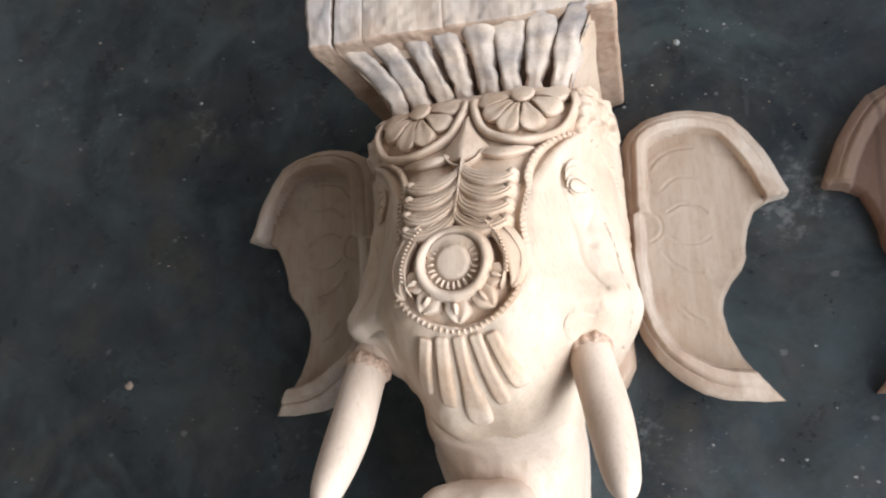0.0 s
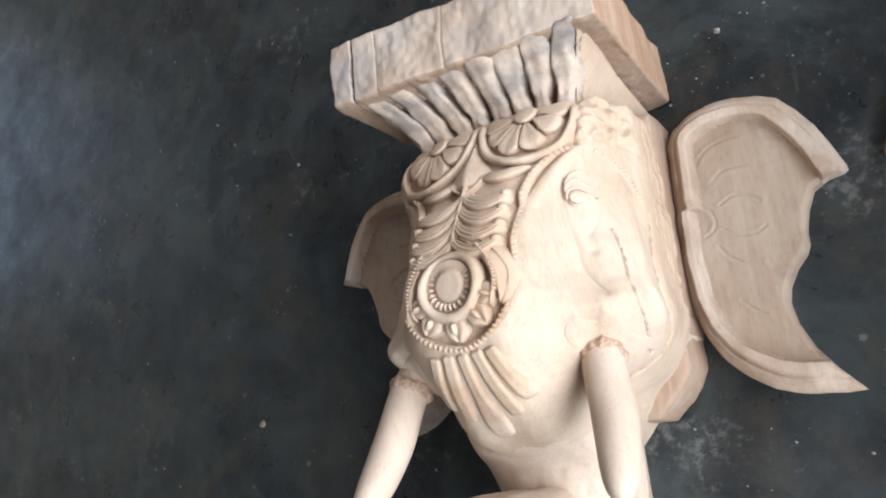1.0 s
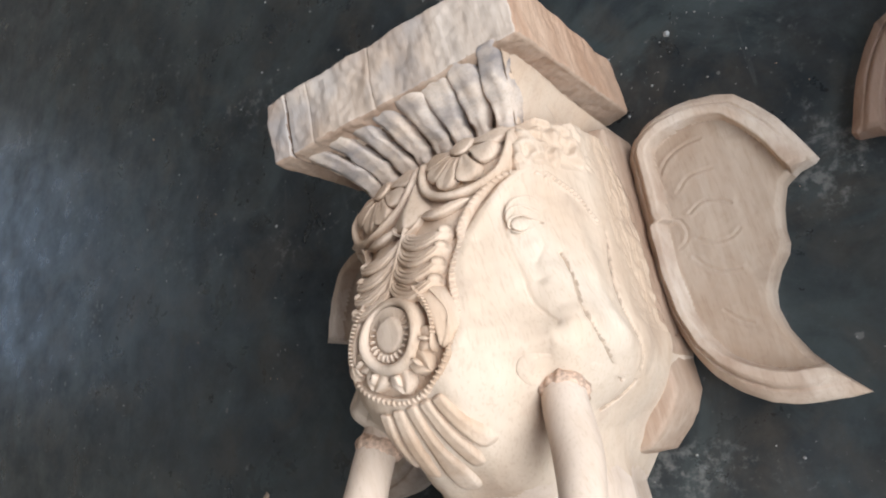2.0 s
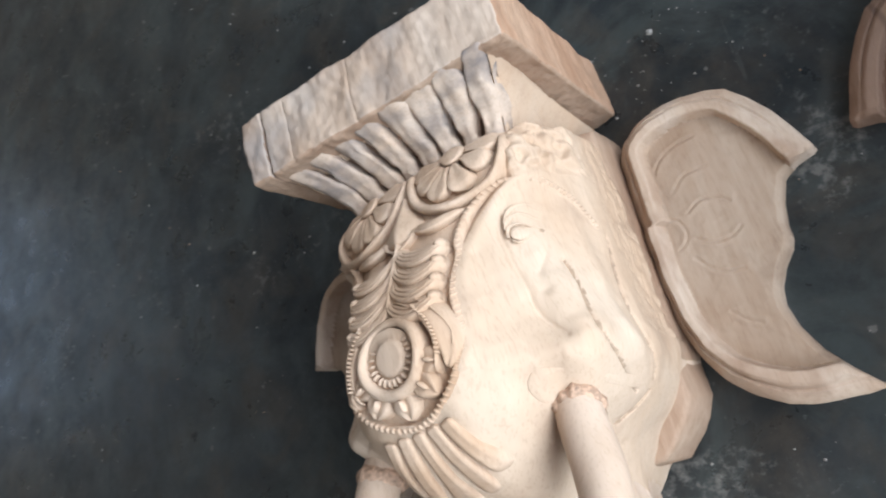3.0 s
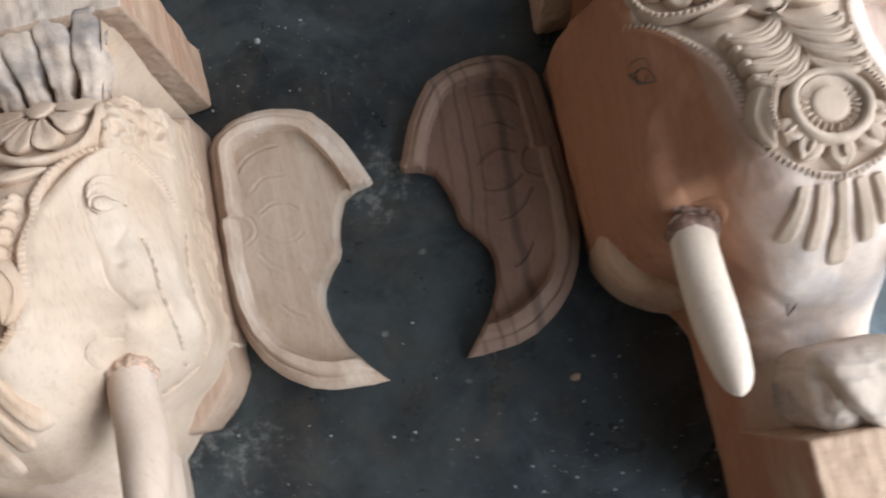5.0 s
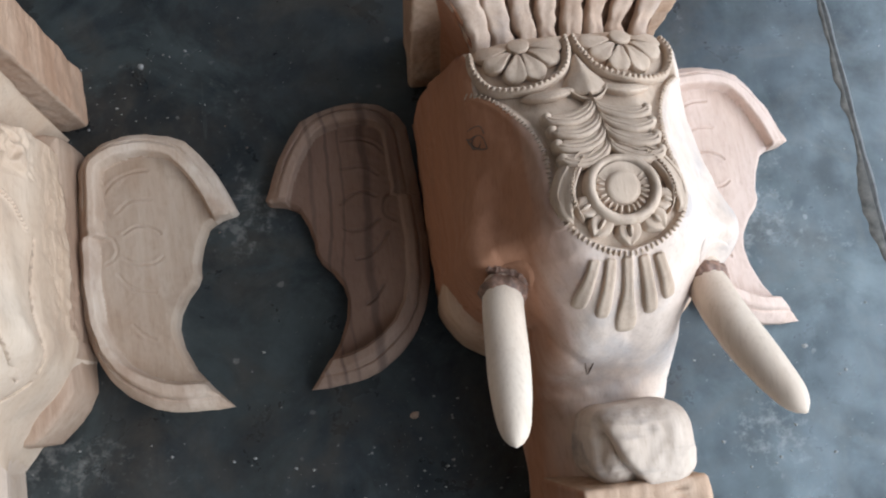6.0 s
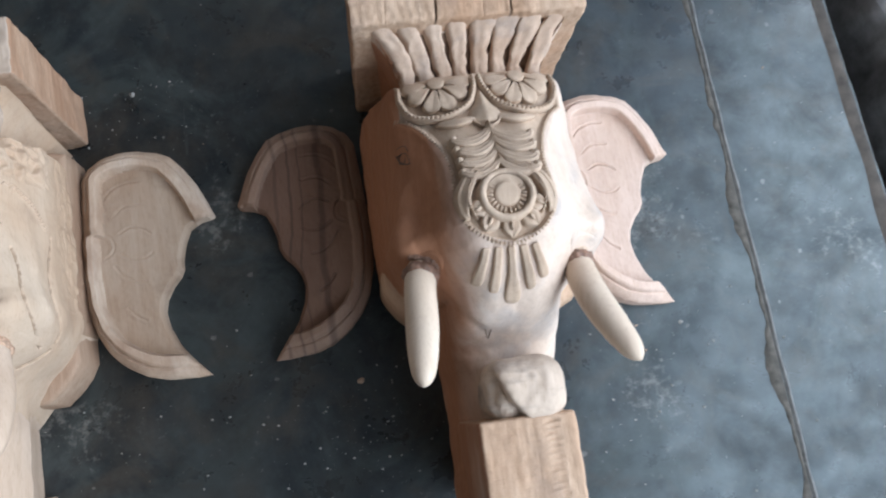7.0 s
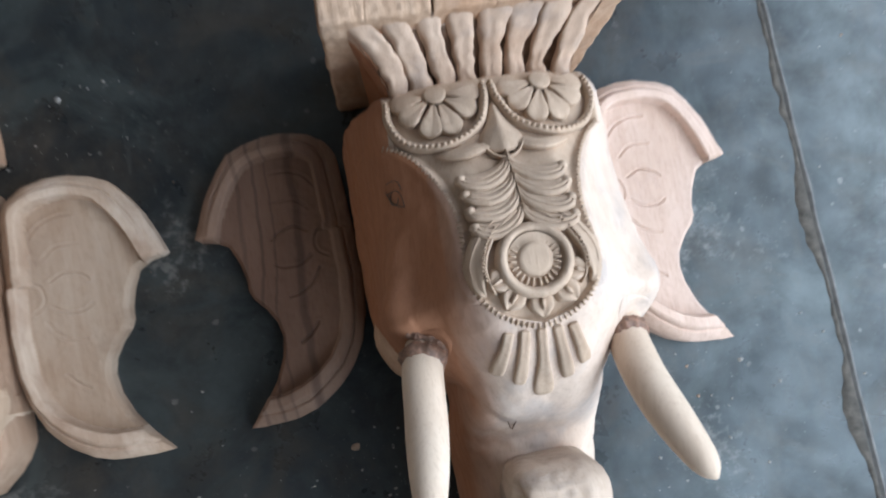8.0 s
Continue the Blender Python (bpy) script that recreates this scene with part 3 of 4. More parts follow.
            dz -= deep * np.exp(-((e / wid) ** 2)) + soft * np.exp(-((e / 0.0065) ** 2))
        for line, high, wid in SWELLS:
            dz += high * np.exp(-((near_line3(P, spline(line, 10)) / wid) ** 2))
        # pricked line that runs on from the arch over the eye
        for q in spline([(0.1139, 0.1218, 0.2082), (0.1185, 0.1150, 0.1970), (0.1235, 0.0985, 0.1775), (0.127, 0.0790, 0.1660)], 15):
            e = np.linalg.norm(np.stack([X - q[0], Y - q[1], Z - q[2]], -1), axis=-1)
            dz -= 0.0020 * np.exp(-((e / 0.0013) ** 2)) - 0.0012 * np.exp(-(((e - 0.0026) / 0.0012) ** 2))
        # knobbly leaves between the arch and the neck
        dz += 0.0085 * np.clip(bumps(P, 0.011, 1.6, seed + 7), -0.25, 0.6) * np.clip((Y - 0.131) / 0.008, 0, 1) * np.clip((X - 0.086) / 0.01, 0, 1) * np.clip((Z - 0.13) / 0.03, 0, 1)
    else:
        e = near_line3(P, spline([(0.1289, 0.1445, 0.1526), (0.1340, 0.1350, 0.1200), (0.1378, 0.1259, 0.0936)], 12))
        dz -= 0.0012 * np.exp(-((e / 0.002) ** 2))
        e = near_line3(P, spline([(0.1245, -0.0579, 0.1011), (0.1150, -0.0680, 0.150), (0.1035, -0.0796, 0.1842)], 12))
        dz -= 0.0016 * np.exp(-((e / 0.0016) ** 2))
    # rough tool facets towards the ear
    rough = side * np.clip((0.15 - Z) / 0.04, 0, 1) * (Y > -0.02) * (1.5 if eye_lines == "carved" else 0.8)
    dz += rough * (bumps(P, 0.014, 0.0014, seed + 5) + 0.0016 * np.round(2.5 * bumps(P * np.array((1, 0.4, 1)), 0.011, 1.0, seed + 3)) / 2.5)
    # the root of the tusk: a swelling lip over a hollow
    lip = np.exp(-(((X - 0.106) / 0.018) ** 2 + ((Y + 0.036) / 0.015) ** 2))
    dz += 0.0105 * lip * top
    dz -= 0.004 * np.exp(-(((X - 0.095) / 0.020) ** 2 + ((Y + 0.082) / 0.012) ** 2)) * top
    # fold of the lip across the trunk
    d = near_line(P[..., 0], Y, spline([(-0.075, -0.1), (-0.04, -0.138), (0.0, -0.148), (0.04, -0.138), (0.075, -0.1)], 30))
    dz -= 0.003 * np.exp(-((d / 0.004) ** 2)) * top
    P = P + N * dz[..., None]
    P[..., 2] = np.maximum(P[..., 2], 0)
    S = Shape().grid(P, wrap=True)
    S.f.append(tuple(range((NY - 1) * (2 * NS - 1), NY * (2 * NS - 1))))
    S.f.append(tuple(range(2 * NS - 1)))
    me = S.done("head", mat, warp)
    me.materials.append(carved)
    me.materials.append(trunk)
    me.materials.append(flank)
    me.materials.append(GROOVE_DARK)
    V = np.array(S.v)
    # faces inside those folds take the painted shade
    darkened = (crease_dist < 0.0013).ravel()
    for p in me.polygons:
        c = V[p.vertices[0]]
        if darkened[p.vertices[0]]:
            p.material_index = 4
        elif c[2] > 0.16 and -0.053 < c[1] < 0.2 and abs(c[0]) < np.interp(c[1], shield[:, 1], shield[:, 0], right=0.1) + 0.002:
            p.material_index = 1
        elif c[1] < -0.138 + 0.012 * noise.noise(Vector((c[0] * 40, c[2] * 40, 0))):
            p.material_index = 2
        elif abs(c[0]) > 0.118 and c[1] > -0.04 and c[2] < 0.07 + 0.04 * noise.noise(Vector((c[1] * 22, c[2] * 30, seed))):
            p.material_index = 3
    head = part("head", me, body)
    for side_sign in (1, -1):
        S = Shape()
        ex, ey = 0.0945 * side_sign, 0.08
        if eye_lines == "drawn" and side_sign > 0:
            continue
        if eye_lines == "carved":
            turn = (lambda p: p) if side_sign > 0 else flip
            ball = []
            for a in np.linspace(0, 1.45, 8):
                ball.append([(side_sign * (0.0942 + 0.0056 * math.cos(a) * math.cos(q)), 0.0742 + 0.0068 * math.cos(a) * math.sin(q)) for q in np.linspace(0, 2 * math.pi, 24, endpoint=False)])
            ball = np.array(ball)
            swell = np.sin(np.linspace(0, 1.45, 8))[:, None] * 0.0042 - np.where(np.arange(8) == 0, 0.003, 0.0)[:, None]
            S.grid(np.concatenate([ball, (face(ball[..., 0], ball[..., 1]) + swell)[..., None]], -1), wrap=True, caps=True)
            for pts, w, h in (([(0.0868, 0.0715), (0.0885, 0.0805), (0.0942, 0.0832), (0.1000, 0.0800), (0.1075, 0.0738)], 0.0024, 0.0034), ([(0.0880, 0.0700), (0.0920, 0.0662), (0.0975, 0.0668), (0.1060, 0.0722)], 0.0020, 0.0030),
                              ([(0.0858, 0.0790), (0.0892, 0.0900), (0.0970, 0.0925), (0.1065, 0.0835)], 0.0034, 0.0022), ([(0.0855, 0.0860), (0.0915, 0.0985), (0.1020, 0.1005), (0.1080, 0.0900)], 0.0036, 0.0013)):
                ridge(S, turn(pts), w, h, 30, 9, 0.35, sink=0.0008)
            # thin lines laid round the eye in the colour of a shaded cut
            lines = Shape()
            for pts in ([(0.0885, 0.0745), (0.0898, 0.0795), (0.0942, 0.0815), (0.0995, 0.0785), (0.1065, 0.0735)], [(0.0990, 0.0715), (0.1020, 0.0722), (0.1070, 0.0732)]):
                ridge(lines, turn(pts), 0.0014, 0.0016, 22, 5, 0.3, sink=0.0004)
            part("eye_line", lines.done("eye_line", GROOVE_DARK, warp), head, "darkened cut line round the carved eye")
            part("eye", S.done("eye", mat, warp), head, "carved almond eye with a heavy lid")
        else:
            for pts in ([(0.0960, 0.0705), (0.0985, 0.0850), (0.1035, 0.0905), (0.1090, 0.0895), (0.1125, 0.0930)], [(0.0960, 0.0715), (0.1020, 0.0745), (0.1070, 0.0800), (0.1110, 0.0900)], [(0.1000, 0.0830), (0.1035, 0.0765), (0.1080, 0.0800), (0.1070, 0.0880), (0.1030, 0.0895)], [(0.0965, 0.0870), (0.0995, 0.0975), (0.1065, 0.1000), (0.1110, 0.0980)]):
                ridge(S, pts if side_sign > 0 else flip(pts), 0.0015, 0.0018, 20, 5, 0.1, sink=0.0004)
            part("eye", S.done("eye", PENCIL, warp), head, "eye drawn in dark pencil line")
    if eye_lines == "drawn":
        for x, y in ((-0.102, -0.036), (0.098, -0.046)):
            S = bead(Shape(), x, y, 0.0019, 0.0012, k=8)
            part("nail_hole", S.done("nail_hole", PENCIL, warp), head)
        S = Shape()
        ridge(S, [(-0.034, -0.138), (-0.031, -0.146), (-0.029, -0.150)], 0.0013, 0.001, 10, 5, 0.2, sink=0.0003)
        ridge(S, [(-0.029, -0.150), (-0.0275, -0.144), (-0.0265, -0.138)], 0.0013, 0.001, 10, 5, 0.2, sink=0.0003)
        part("pencil_mark", S.done("pencil_mark", PENCIL, warp), head)
    return head


def build_flutes(body, warp, mat, slab_mat):
    """Fluted neck that flares out to the capital."""
    def front(y):
        q = np.clip((y - 0.18) / 0.064, 0, 1)
        return 0.205 + 0.058 * q**2.0

    def wide(y):
        q = np.clip((y - 0.18) / 0.064, 0, 1)
        return 0.094 + 0.036 * q**1.8

    rows = []
    for y in np.linspace(0.165, 0.246, 26):
        w, z = wide(y) - 0.004, front(y) - 0.017
        rows.append(spline([(-w + 0.022, 0.0), (-w + 0.010, z * 0.55), (-w, z - 0.02), (-w + 0.012, z), (0, z + 0.001), (w - 0.012, z), (w, z - 0.02), (w - 0.010, z * 0.55), (w - 0.022, 0.0)], 70))
    P = np.array([[(x, y, z) for x, z in row] for row, y in zip(rows, np.linspace(0.165, 0.246, 26))])
    P[..., 2] = np.maximum(P[..., 2] + bumps(P, 0.012, 0.0016), 0)
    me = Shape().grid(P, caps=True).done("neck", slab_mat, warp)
    me.materials.append(GAP_DARK)
    # neck floor between the flutes: shade of the gaps painted as darker wood
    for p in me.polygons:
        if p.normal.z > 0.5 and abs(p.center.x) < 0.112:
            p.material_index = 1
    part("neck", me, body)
    count = 8
    for k in range(count):
        S = Shape()
        n, m = 30, 13
        v = np.linspace(0, 1, n)
        y = 0.172 + (0.0745 + 0.003 * noise.noise(Vector((k * 4.4, 7, 0)))) * v
        c = (k - (count - 1) / 2) / count * 2
        wob = 0.0012 * noise.noise(Vector((k * 3.1, 0.5, 0)))
        x = c * (wide(y) - 0.002) + wob
        half = (wide(y) - 0.002) / count * (0.93 + 0.07 * noise.noise(Vector((k * 1.7, 2, 0))))
        knots = np.linspace(0, 1, 6)
        kink = lambda a: np.interp(v, knots, [a * noise.noise(Vector((k * 2.3 + i * 1.9, 4.1 + a, 0))) for i in range(6)])  # noqa: E731
        half = half * (1 + kink(0.40)) * (1 - 0.10 * np.sin(np.pi * np.clip(v * 1.15, 0, 1)))
        x = x + kink(0.0070)
        u = np.sin(np.linspace(-np.pi / 2, np.pi / 2, m))
        arch = np.clip(1 - np.abs(u) ** 6, 0, 1) ** 0.5 * (1 - 0.10 * np.abs(u) - 0.12 * np.exp(-((u + 0.3 * math.sin(k * 2.2)) / 0.3) ** 2)) * (1 + 0.14 * u * noise.noise(Vector((k * 5.1, 1, 0))))
        knuckle = 0.0030 * np.exp(-(((v - 0.72 - 0.06 * noise.noise(Vector((k * 9.1, 0, 0)))) / 0.09) ** 2))
        tip = 1 - 0.25 * np.clip((v - 0.9) / 0.1, 0, 1) ** 2
        X = x[:, None] + half[:, None] * u * np.maximum(tip[:, None], 0.75)
        Z = (front(y) + kink(0.0050) + 1.5 * knuckle)[:, None] - 0.0085 + (0.0125 * tip)[:, None] * arch
        Pk = np.stack([X, np.repeat(y[:, None], m, 1), Z], -1)
        Pk[..., 2] += bumps(Pk, 0.012, 0.0034, k) + bumps(Pk, 0.005, 0.0014, k)
        Pk[..., 0] += bumps(Pk, 0.010, 0.0030, k + 9)
        Pk[:, [0, -1], 2] -= 0.014
        S.grid(Pk)
        part("flute", S.done("flute", mat, warp), body)
    # leaf at each corner, with fan lines on the flank
    for s in (1, -1):
        S = Shape()
        n, m = 50, 40
        v, u = np.linspace(0, 1, n), np.linspace(0, 1, m)
        Pk = np.zeros((n, m, 3))
        for i, a in enumerate(v):
            y = 0.175 + 0.068 * a
            w, z = wide(y), front(y)
            for j, b in enumerate(u):
                r = math.hypot(a, 2.4 * (b - 0.30))
                arcs = sum(math.exp(-(((r - q) / 0.035) ** 2)) for q in (0.42, 0.68, 0.95))
                Pk[i, j] = (s * (w - 0.003 - 0.016 * b - 0.0058 * arcs), y - 0.004 * b * a, max(0.0, z - 0.003 - 0.26 * b**1.5 - 0.0016 * arcs))
        S.grid(Pk)
        part("corner_leaf", S.done("corner_leaf", slab_mat, warp), body)


def build_capital(body, warp, mat, flank, end, seed, cracks):
    """The square block at the head of the bracket, sawn, checked and chipped."""
    def carve(P, N):
        d = np.zeros(P.shape[:2])
        for x, wd, dp in cracks:
            lean = x + 0.05 * (P[..., 1] - 0.28) + 0.0004 * np.sin(P[..., 1] * 90 + x * 90)
            d -= dp * np.exp(-(((P[..., 0] - lean) / wd) ** 2)) * (N[..., 2] > 0.3)
        saw = np.array([noise.noise(Vector((p[0] * 90, p[1] * 6, p[2] * 90 + seed))) for p in P.reshape(-1, 3)]).reshape(d.shape)
        return d + 0.0004 * saw

    S = rounded_box(-0.15, 0.147, 0.241, 0.316, 0, 0.275, 0.0045, (340, 44, 70), 0.0026, seed, carve)
    me = S.done("capital", mat, warp)
    me.materials.append(flank)
    me.materials.append(end)
    me.materials.append(GAP_DARK)
    for p in me.polygons:
        x, y = p.center.x, p.center.y
        # the dark inside the deeper cracks is painted too
        if p.center.z > 0.2 and any(dp > 0.003 and abs(x - x0 - 0.05 * (y - 0.28)) < 0.0013 for x0, wd, dp in cracks):
            p.material_index = 3
            continue
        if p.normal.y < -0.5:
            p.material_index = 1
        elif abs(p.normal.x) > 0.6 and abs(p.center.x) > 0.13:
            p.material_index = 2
    return part("capital", me, body)


BORDER = [(0.108, 0.133), (0.096, 0.126), (0.082, 0.112), (0.069, 0.091), (0.059, 0.065), (0.055, 0.035), (0.058, 0.0), (0.050, -0.026), (0.03, -0.046), (0.0, -0.056)]

ARCH = [(0.1145, 0.1205), (0.108, 0.1248), (0.1012, 0.1259), (0.0849, 0.1228), (0.0658, 0.1063), (0.0575, 0.0830)]


def build_ornament(body, warp, mat, seed, beaded):
    rnd = random.Random(seed)
    jit = lambda a: rnd.uniform(-a, a)  # noqa: E731
    line = BORDER if beaded else ARCH + BORDER[4:]
    full = line + flip(line[-2::-1])
    S = Shape()
    if beaded:
        ridge(S, full, 0.0035, 0.002, 160, 5, 0)
        ticks(S, full, 0.0047, 0.0062, 0.0034, 0.0048, jit)
    else:
        ridge(S, full, [(0, 0.004), (0.25, 0.009), (0.4, 0.006), (0.6, 0.006), (0.75, 0.009), (1, 0.004)], 0.0035, 240, 9, 0)
        ticks(S, full, 0.0050, 0.0060, 0.0032, 0.0052, jit)
    part("shield_border", S.done("shield_border", mat, warp), body, "beaded border round the forehead shield")

    # rosettes
    for s in (1, -1):
        cx, cy = 0.0515, 0.1750
        mirror = (lambda p: p) if s > 0 else flip
        rim = [(0.004, 0.181), (0.006, 0.162), (0.018, 0.135), (0.05, 0.119), (0.084, 0.127), (0.099, 0.152), (0.0985, 0.178)]
        S = Shape()
        ridge(S, mirror(rim), 0.0095, 0.0075, 70, 9, 0.03)
        rose = part("rosette", S.done("rosette", mat, warp), body, "half rosette with broad petals in a raised rim")
        if beaded:
            for x, y in along(mirror(rim), 0.0055):
                part("bead", bead(Shape(), x, y, 0.0031, 0.0092).done("bead", mat, warp), rose)
        for k, a in enumerate(np.linspace(184, 356, 6)):
            S = Shape()
            a0 = radians(a + jit(3))
            r0, r1 = 0.0095, 0.0480 if 220 < a < 320 else 0.0440
            pts = [(cx + r * math.cos(a0), cy + r * math.sin(a0) * 0.98) for r in np.linspace(r0, r1, 4)]
            ridge(S, mirror(pts), [(0, 0.0050), (0.25, 0.0095), (0.72, 0.0232), (1, 0.0180)], [(0, 0.0050), (0.6, 0.0066), (1, 0.0058)], 30, 21, 0.24, 6.0, hollow=0.12)
            part("petal", S.done("petal", mat, warp), rose)
        S = Shape()
        q = np.linspace(0, 2 * math.pi, 28, endpoint=False)
        rows = []
        for r, h in ((0.0112, -0.004), (0.0112, 0.0022), (0.0104, 0.0046), (0.0090, 0.0052), (0.001, 0.0052)):
            hx, hy = cx * s + r * np.cos(q), np.minimum(cy + 0.001 + r * np.sin(q), 0.189)
            rows.append(np.stack([hx, hy, face(hx, hy) + h], 1))
        S.grid(np.array(rows), wrap=True, caps=True)
        part("rosette_heart", S.done("rosette_heart", mat, warp), rose)

    # bud between the rosettes
    S = Shape()
    ridge(S, [(0, 0.158), (0, 0.14), (0, 0.12), (0, 0.101)], [(0, 0.003), (0.35, 0.019), (0.8, 0.041), (1, 0.024)], [(0, 0.004), (0.8, 0.0105), (1, 0.007)], 30, 13, 0.08, 1.25)
    bud = part("bud", S.done("bud", mat, warp), body)
    S = Shape()
    ridge(S, [(-0.021, 0.116), (-0.012, 0.102), (0, 0.0965), (0.012, 0.102), (0.021, 0.116)], 0.0034, 0.0058, 30, 7, 0.15)
    part("bud_lip", S.done("bud_lip", mat, warp), bud)

    # spray of feathered leaves down the brow
    S = Shape()
    ridge(S, [(0, 0.108), (0.0005, 0.07), (0, 0.036)], [(0, 0.0045), (1, 0.0025)], 0.0080, 30, 7, 0.1, 1.3)
    spray = part("leaf_spray", S.done("leaf_spray", mat, warp), body, "spray of feathered leaves carved down the brow")
    for s in (1, -1):
        mirror = (lambda p: p) if s > 0 else flip
        sway = lambda c: [(x + (jit(0.0012) if i else 0), y + (jit(0.0010) if i else 0)) for i, (x, y) in enumerate(c)]  # noqa: E731
        fronds = [[(0.003, 0.1150), (0.016, 0.1105), (0.036, 0.1065), (0.062, 0.1100)]]
        for k in range(4):
            y, out = 0.1040 - 0.0158 * k, 1.0 - 0.02 * k
            fronds.append([(0.0006, y), (0.0055 * out, y - 0.0170), (0.0225 * out, y - 0.0275), (0.0400 * out, y - 0.0268), (0.0480 * out, y - 0.0205)])
        for k, line in enumerate(fronds):
            S = Shape()
            full = 0.0205 if beaded else 0.0205
            if k == 0:
                widths, heights = [(0, 0.004), (0.4, 0.013), (0.8, 0.011), (1, 0.004)], [(0, 0.004), (0.5, 0.0080), (1, 0.0050)]
            else:
                widths, heights = [(0, 0.0022), (0.25, full * 0.60), (0.6, full), (0.85, full * 0.85), (1, full * 0.60)], [(0, 0.0055), (0.3, 0.0088), (0.8, 0.0105), (1, 0.0120)]
            veins = ((0.30, 0.09, 0.16), (-0.22, 0.09, 0.18)) if beaded else ((0.42, 0.08, 0.16), (0.04, 0.08, 0.18), (-0.36, 0.08, 0.16))
            ridge(S, mirror(sway(line)), widths, heights, 54, 31, 0.12, 2.4, sink=0.0034, lean=-0.30 * s, veins=veins)
            if k:
                bead(S, mirror([line[-1]])[0][0] - 0.0022 * s, line[-1][1] - 0.0034, 0.0056, 0.0084, k=14)
            part("leaf", S.done("leaf", mat, warp), spray)

    # medallion: disc, toothed ring, raised ring, horns and petals
    S = Shape()
    a = np.linspace(0, 2 * math.pi, 60, endpoint=False)
    cy = -0.001
    prof = [(0.0, 0.0075), (0.0105, 0.0075), (0.0135, 0.007), (0.0146, 0.0055), (0.0152, 0.0045), (0.0230, 0.0045)]
    S.grid(np.array([[(r * math.cos(q), cy + r * math.sin(q), float(face(0, cy)) - 0.004 + h) for q in a] for r, h in prof]), wrap=True)
    med = part("medallion", S.done("medallion", mat, warp), body, "round medallion with toothed and plain rings")
    S = Shape()
    prof = [(0.0222, -0.004), (0.0231, 0.004), (0.0250, 0.0088), (0.0280, 0.0102), (0.0308, 0.0088), (0.0328, 0.004), (0.0333, -0.006)]
    S.grid(np.array([[(r * math.cos(q), cy + r * math.sin(q), float(face(r * math.cos(q), cy + r * math.sin(q))) - 0.002 + h) for q in a] for r, h in prof]), wrap=True)
    part("ring", S.done("ring", mat, warp), med)
    for q in np.linspace(0, 2 * math.pi, 24, endpoint=False):
        q += jit(0.04)
        S = Shape()
        ridge(S, [(r * math.cos(q), cy + r * math.sin(q)) for r in (0.0148, 0.0188, 0.0232)], [(0, 0.0026), (1, 0.0042)], 0.0065, 8, 6, 0.3)
        part("tooth", S.done("tooth", mat, warp), med)
    for s in (1, -1):
        mirror = (lambda p: p) if s > 0 else flip
        S = Shape()
        ridge(S, mirror([(0.002, 0.050), (0.018, 0.041), (0.037, 0.027), (0.0495, 0.005), (0.050, -0.016), (0.045, -0.026)]), [(0, 0.003), (0.4, 0.013), (0.8, 0.018), (1, 0.005)], [(0, 0.004), (0.5, 0.0085), (1, 0.0085)], 44, 11, 0.08, 2.6, hollow=0.25)
        horn = part("horn", S.done("horn", mat, warp), med)
        S = Shape()
        ridge(S, mirror([(0.002, 0.0455), (0.016, 0.037), (0.031, 0.023), (0.0415, 0.002), (0.0405, -0.016), (0.036, -0.026)]), [(0, 0.002), (0.5, 0.005), (1, 0.003)], 0.0075, 40, 7, 0.1)
        for x, y in along(mirror([(0.028, 0.031), (0.038, 0.017), (0.0435, 0.0), (0.043, -0.014)]), 0.0034):
            bead(S, x, y, 0.0017, 0.0092, k=5)
        ridge(S, mirror([(0.004, 0.050), (0.02, 0.042), (0.040, 0.027), (0.0535, 0.004), (0.053, -0.016)]), [(0, 0.001), (0.5, 0.003), (1, 0.002)], 0.0085, 40, 5, 0.1)
        part("horn_line", S.done("horn_line", mat, warp), med)
    for q in (-90, -52, -128, -22, -158):
        S = Shape()
        c, s_ = math.cos(radians(q)), math.sin(radians(q))
        tip = 0.0485 if abs(q + 90) < 60 else 0.044
        ridge(S, [(r * c, cy + r * s_) for r in (0.030, 0.038, tip)], [(0, 0.020), (0.5, 0.022), (0.8, 0.013), (1, 0.003)], [(0, 0.005), (0.7, 0.0065), (1, 0.0055)], 24, 13, 0.06, 4.0, hollow=0.35)
        part("lower_petal", S.done("lower_petal", mat, warp), med)
        S = Shape()
        ridge(S, [(r * c, cy + r * s_) for r in (0.032, 0.037, 0.043)], [(0, 0.003), (0.5, 0.006), (1, 0.001)], 0.0095, 10, 5, 0.25)
        part("petal_vein", S.done("petal_vein", mat, warp), med)

    # tassels fanned below the shield
    for k, (x0, x1, y1, w) in enumerate(((-0.030, -0.047, -0.100, 0.0165), (-0.0165, -0.0265, -0.1135, 0.0155), (-0.003, -0.003, -0.129, 0.025), (0.0105, 0.0215, -0.1135, 0.0155), (0.0235, 0.039, -0.1005, 0.0165))):
        S = Shape()
        if beaded:
            x1, y1, w = x0 + (x1 - x0) * 0.82, -0.057 + (y1 + 0.057) * 0.84, w * 0.86
        slim = 0.80 if beaded else 1.0
        keys = [(0, 0.0132 * slim), (0.5, 0.0148 * slim), (0.88, w), (1, w * 0.85)]
        ridge(S, [(x0, -0.057), ((x0 * 0.6 + x1 * 0.4), -0.057 + (y1 + 0.057) * 0.45), (x1, y1)], keys, [(0, 0.006), (0.7, 0.009), (1, 0.008)], 40, 11, 0.07, 2.6, hollow=0.12)
        part("tassel", S.done("tassel", mat, warp), body)


def build_tusk(body, warp, mat, skin, s, spine, glue):
    """A turned, slightly bowed tusk set into its socket."""
    C = spline([(x * s, y, z) for x, y, z in spine], 40)
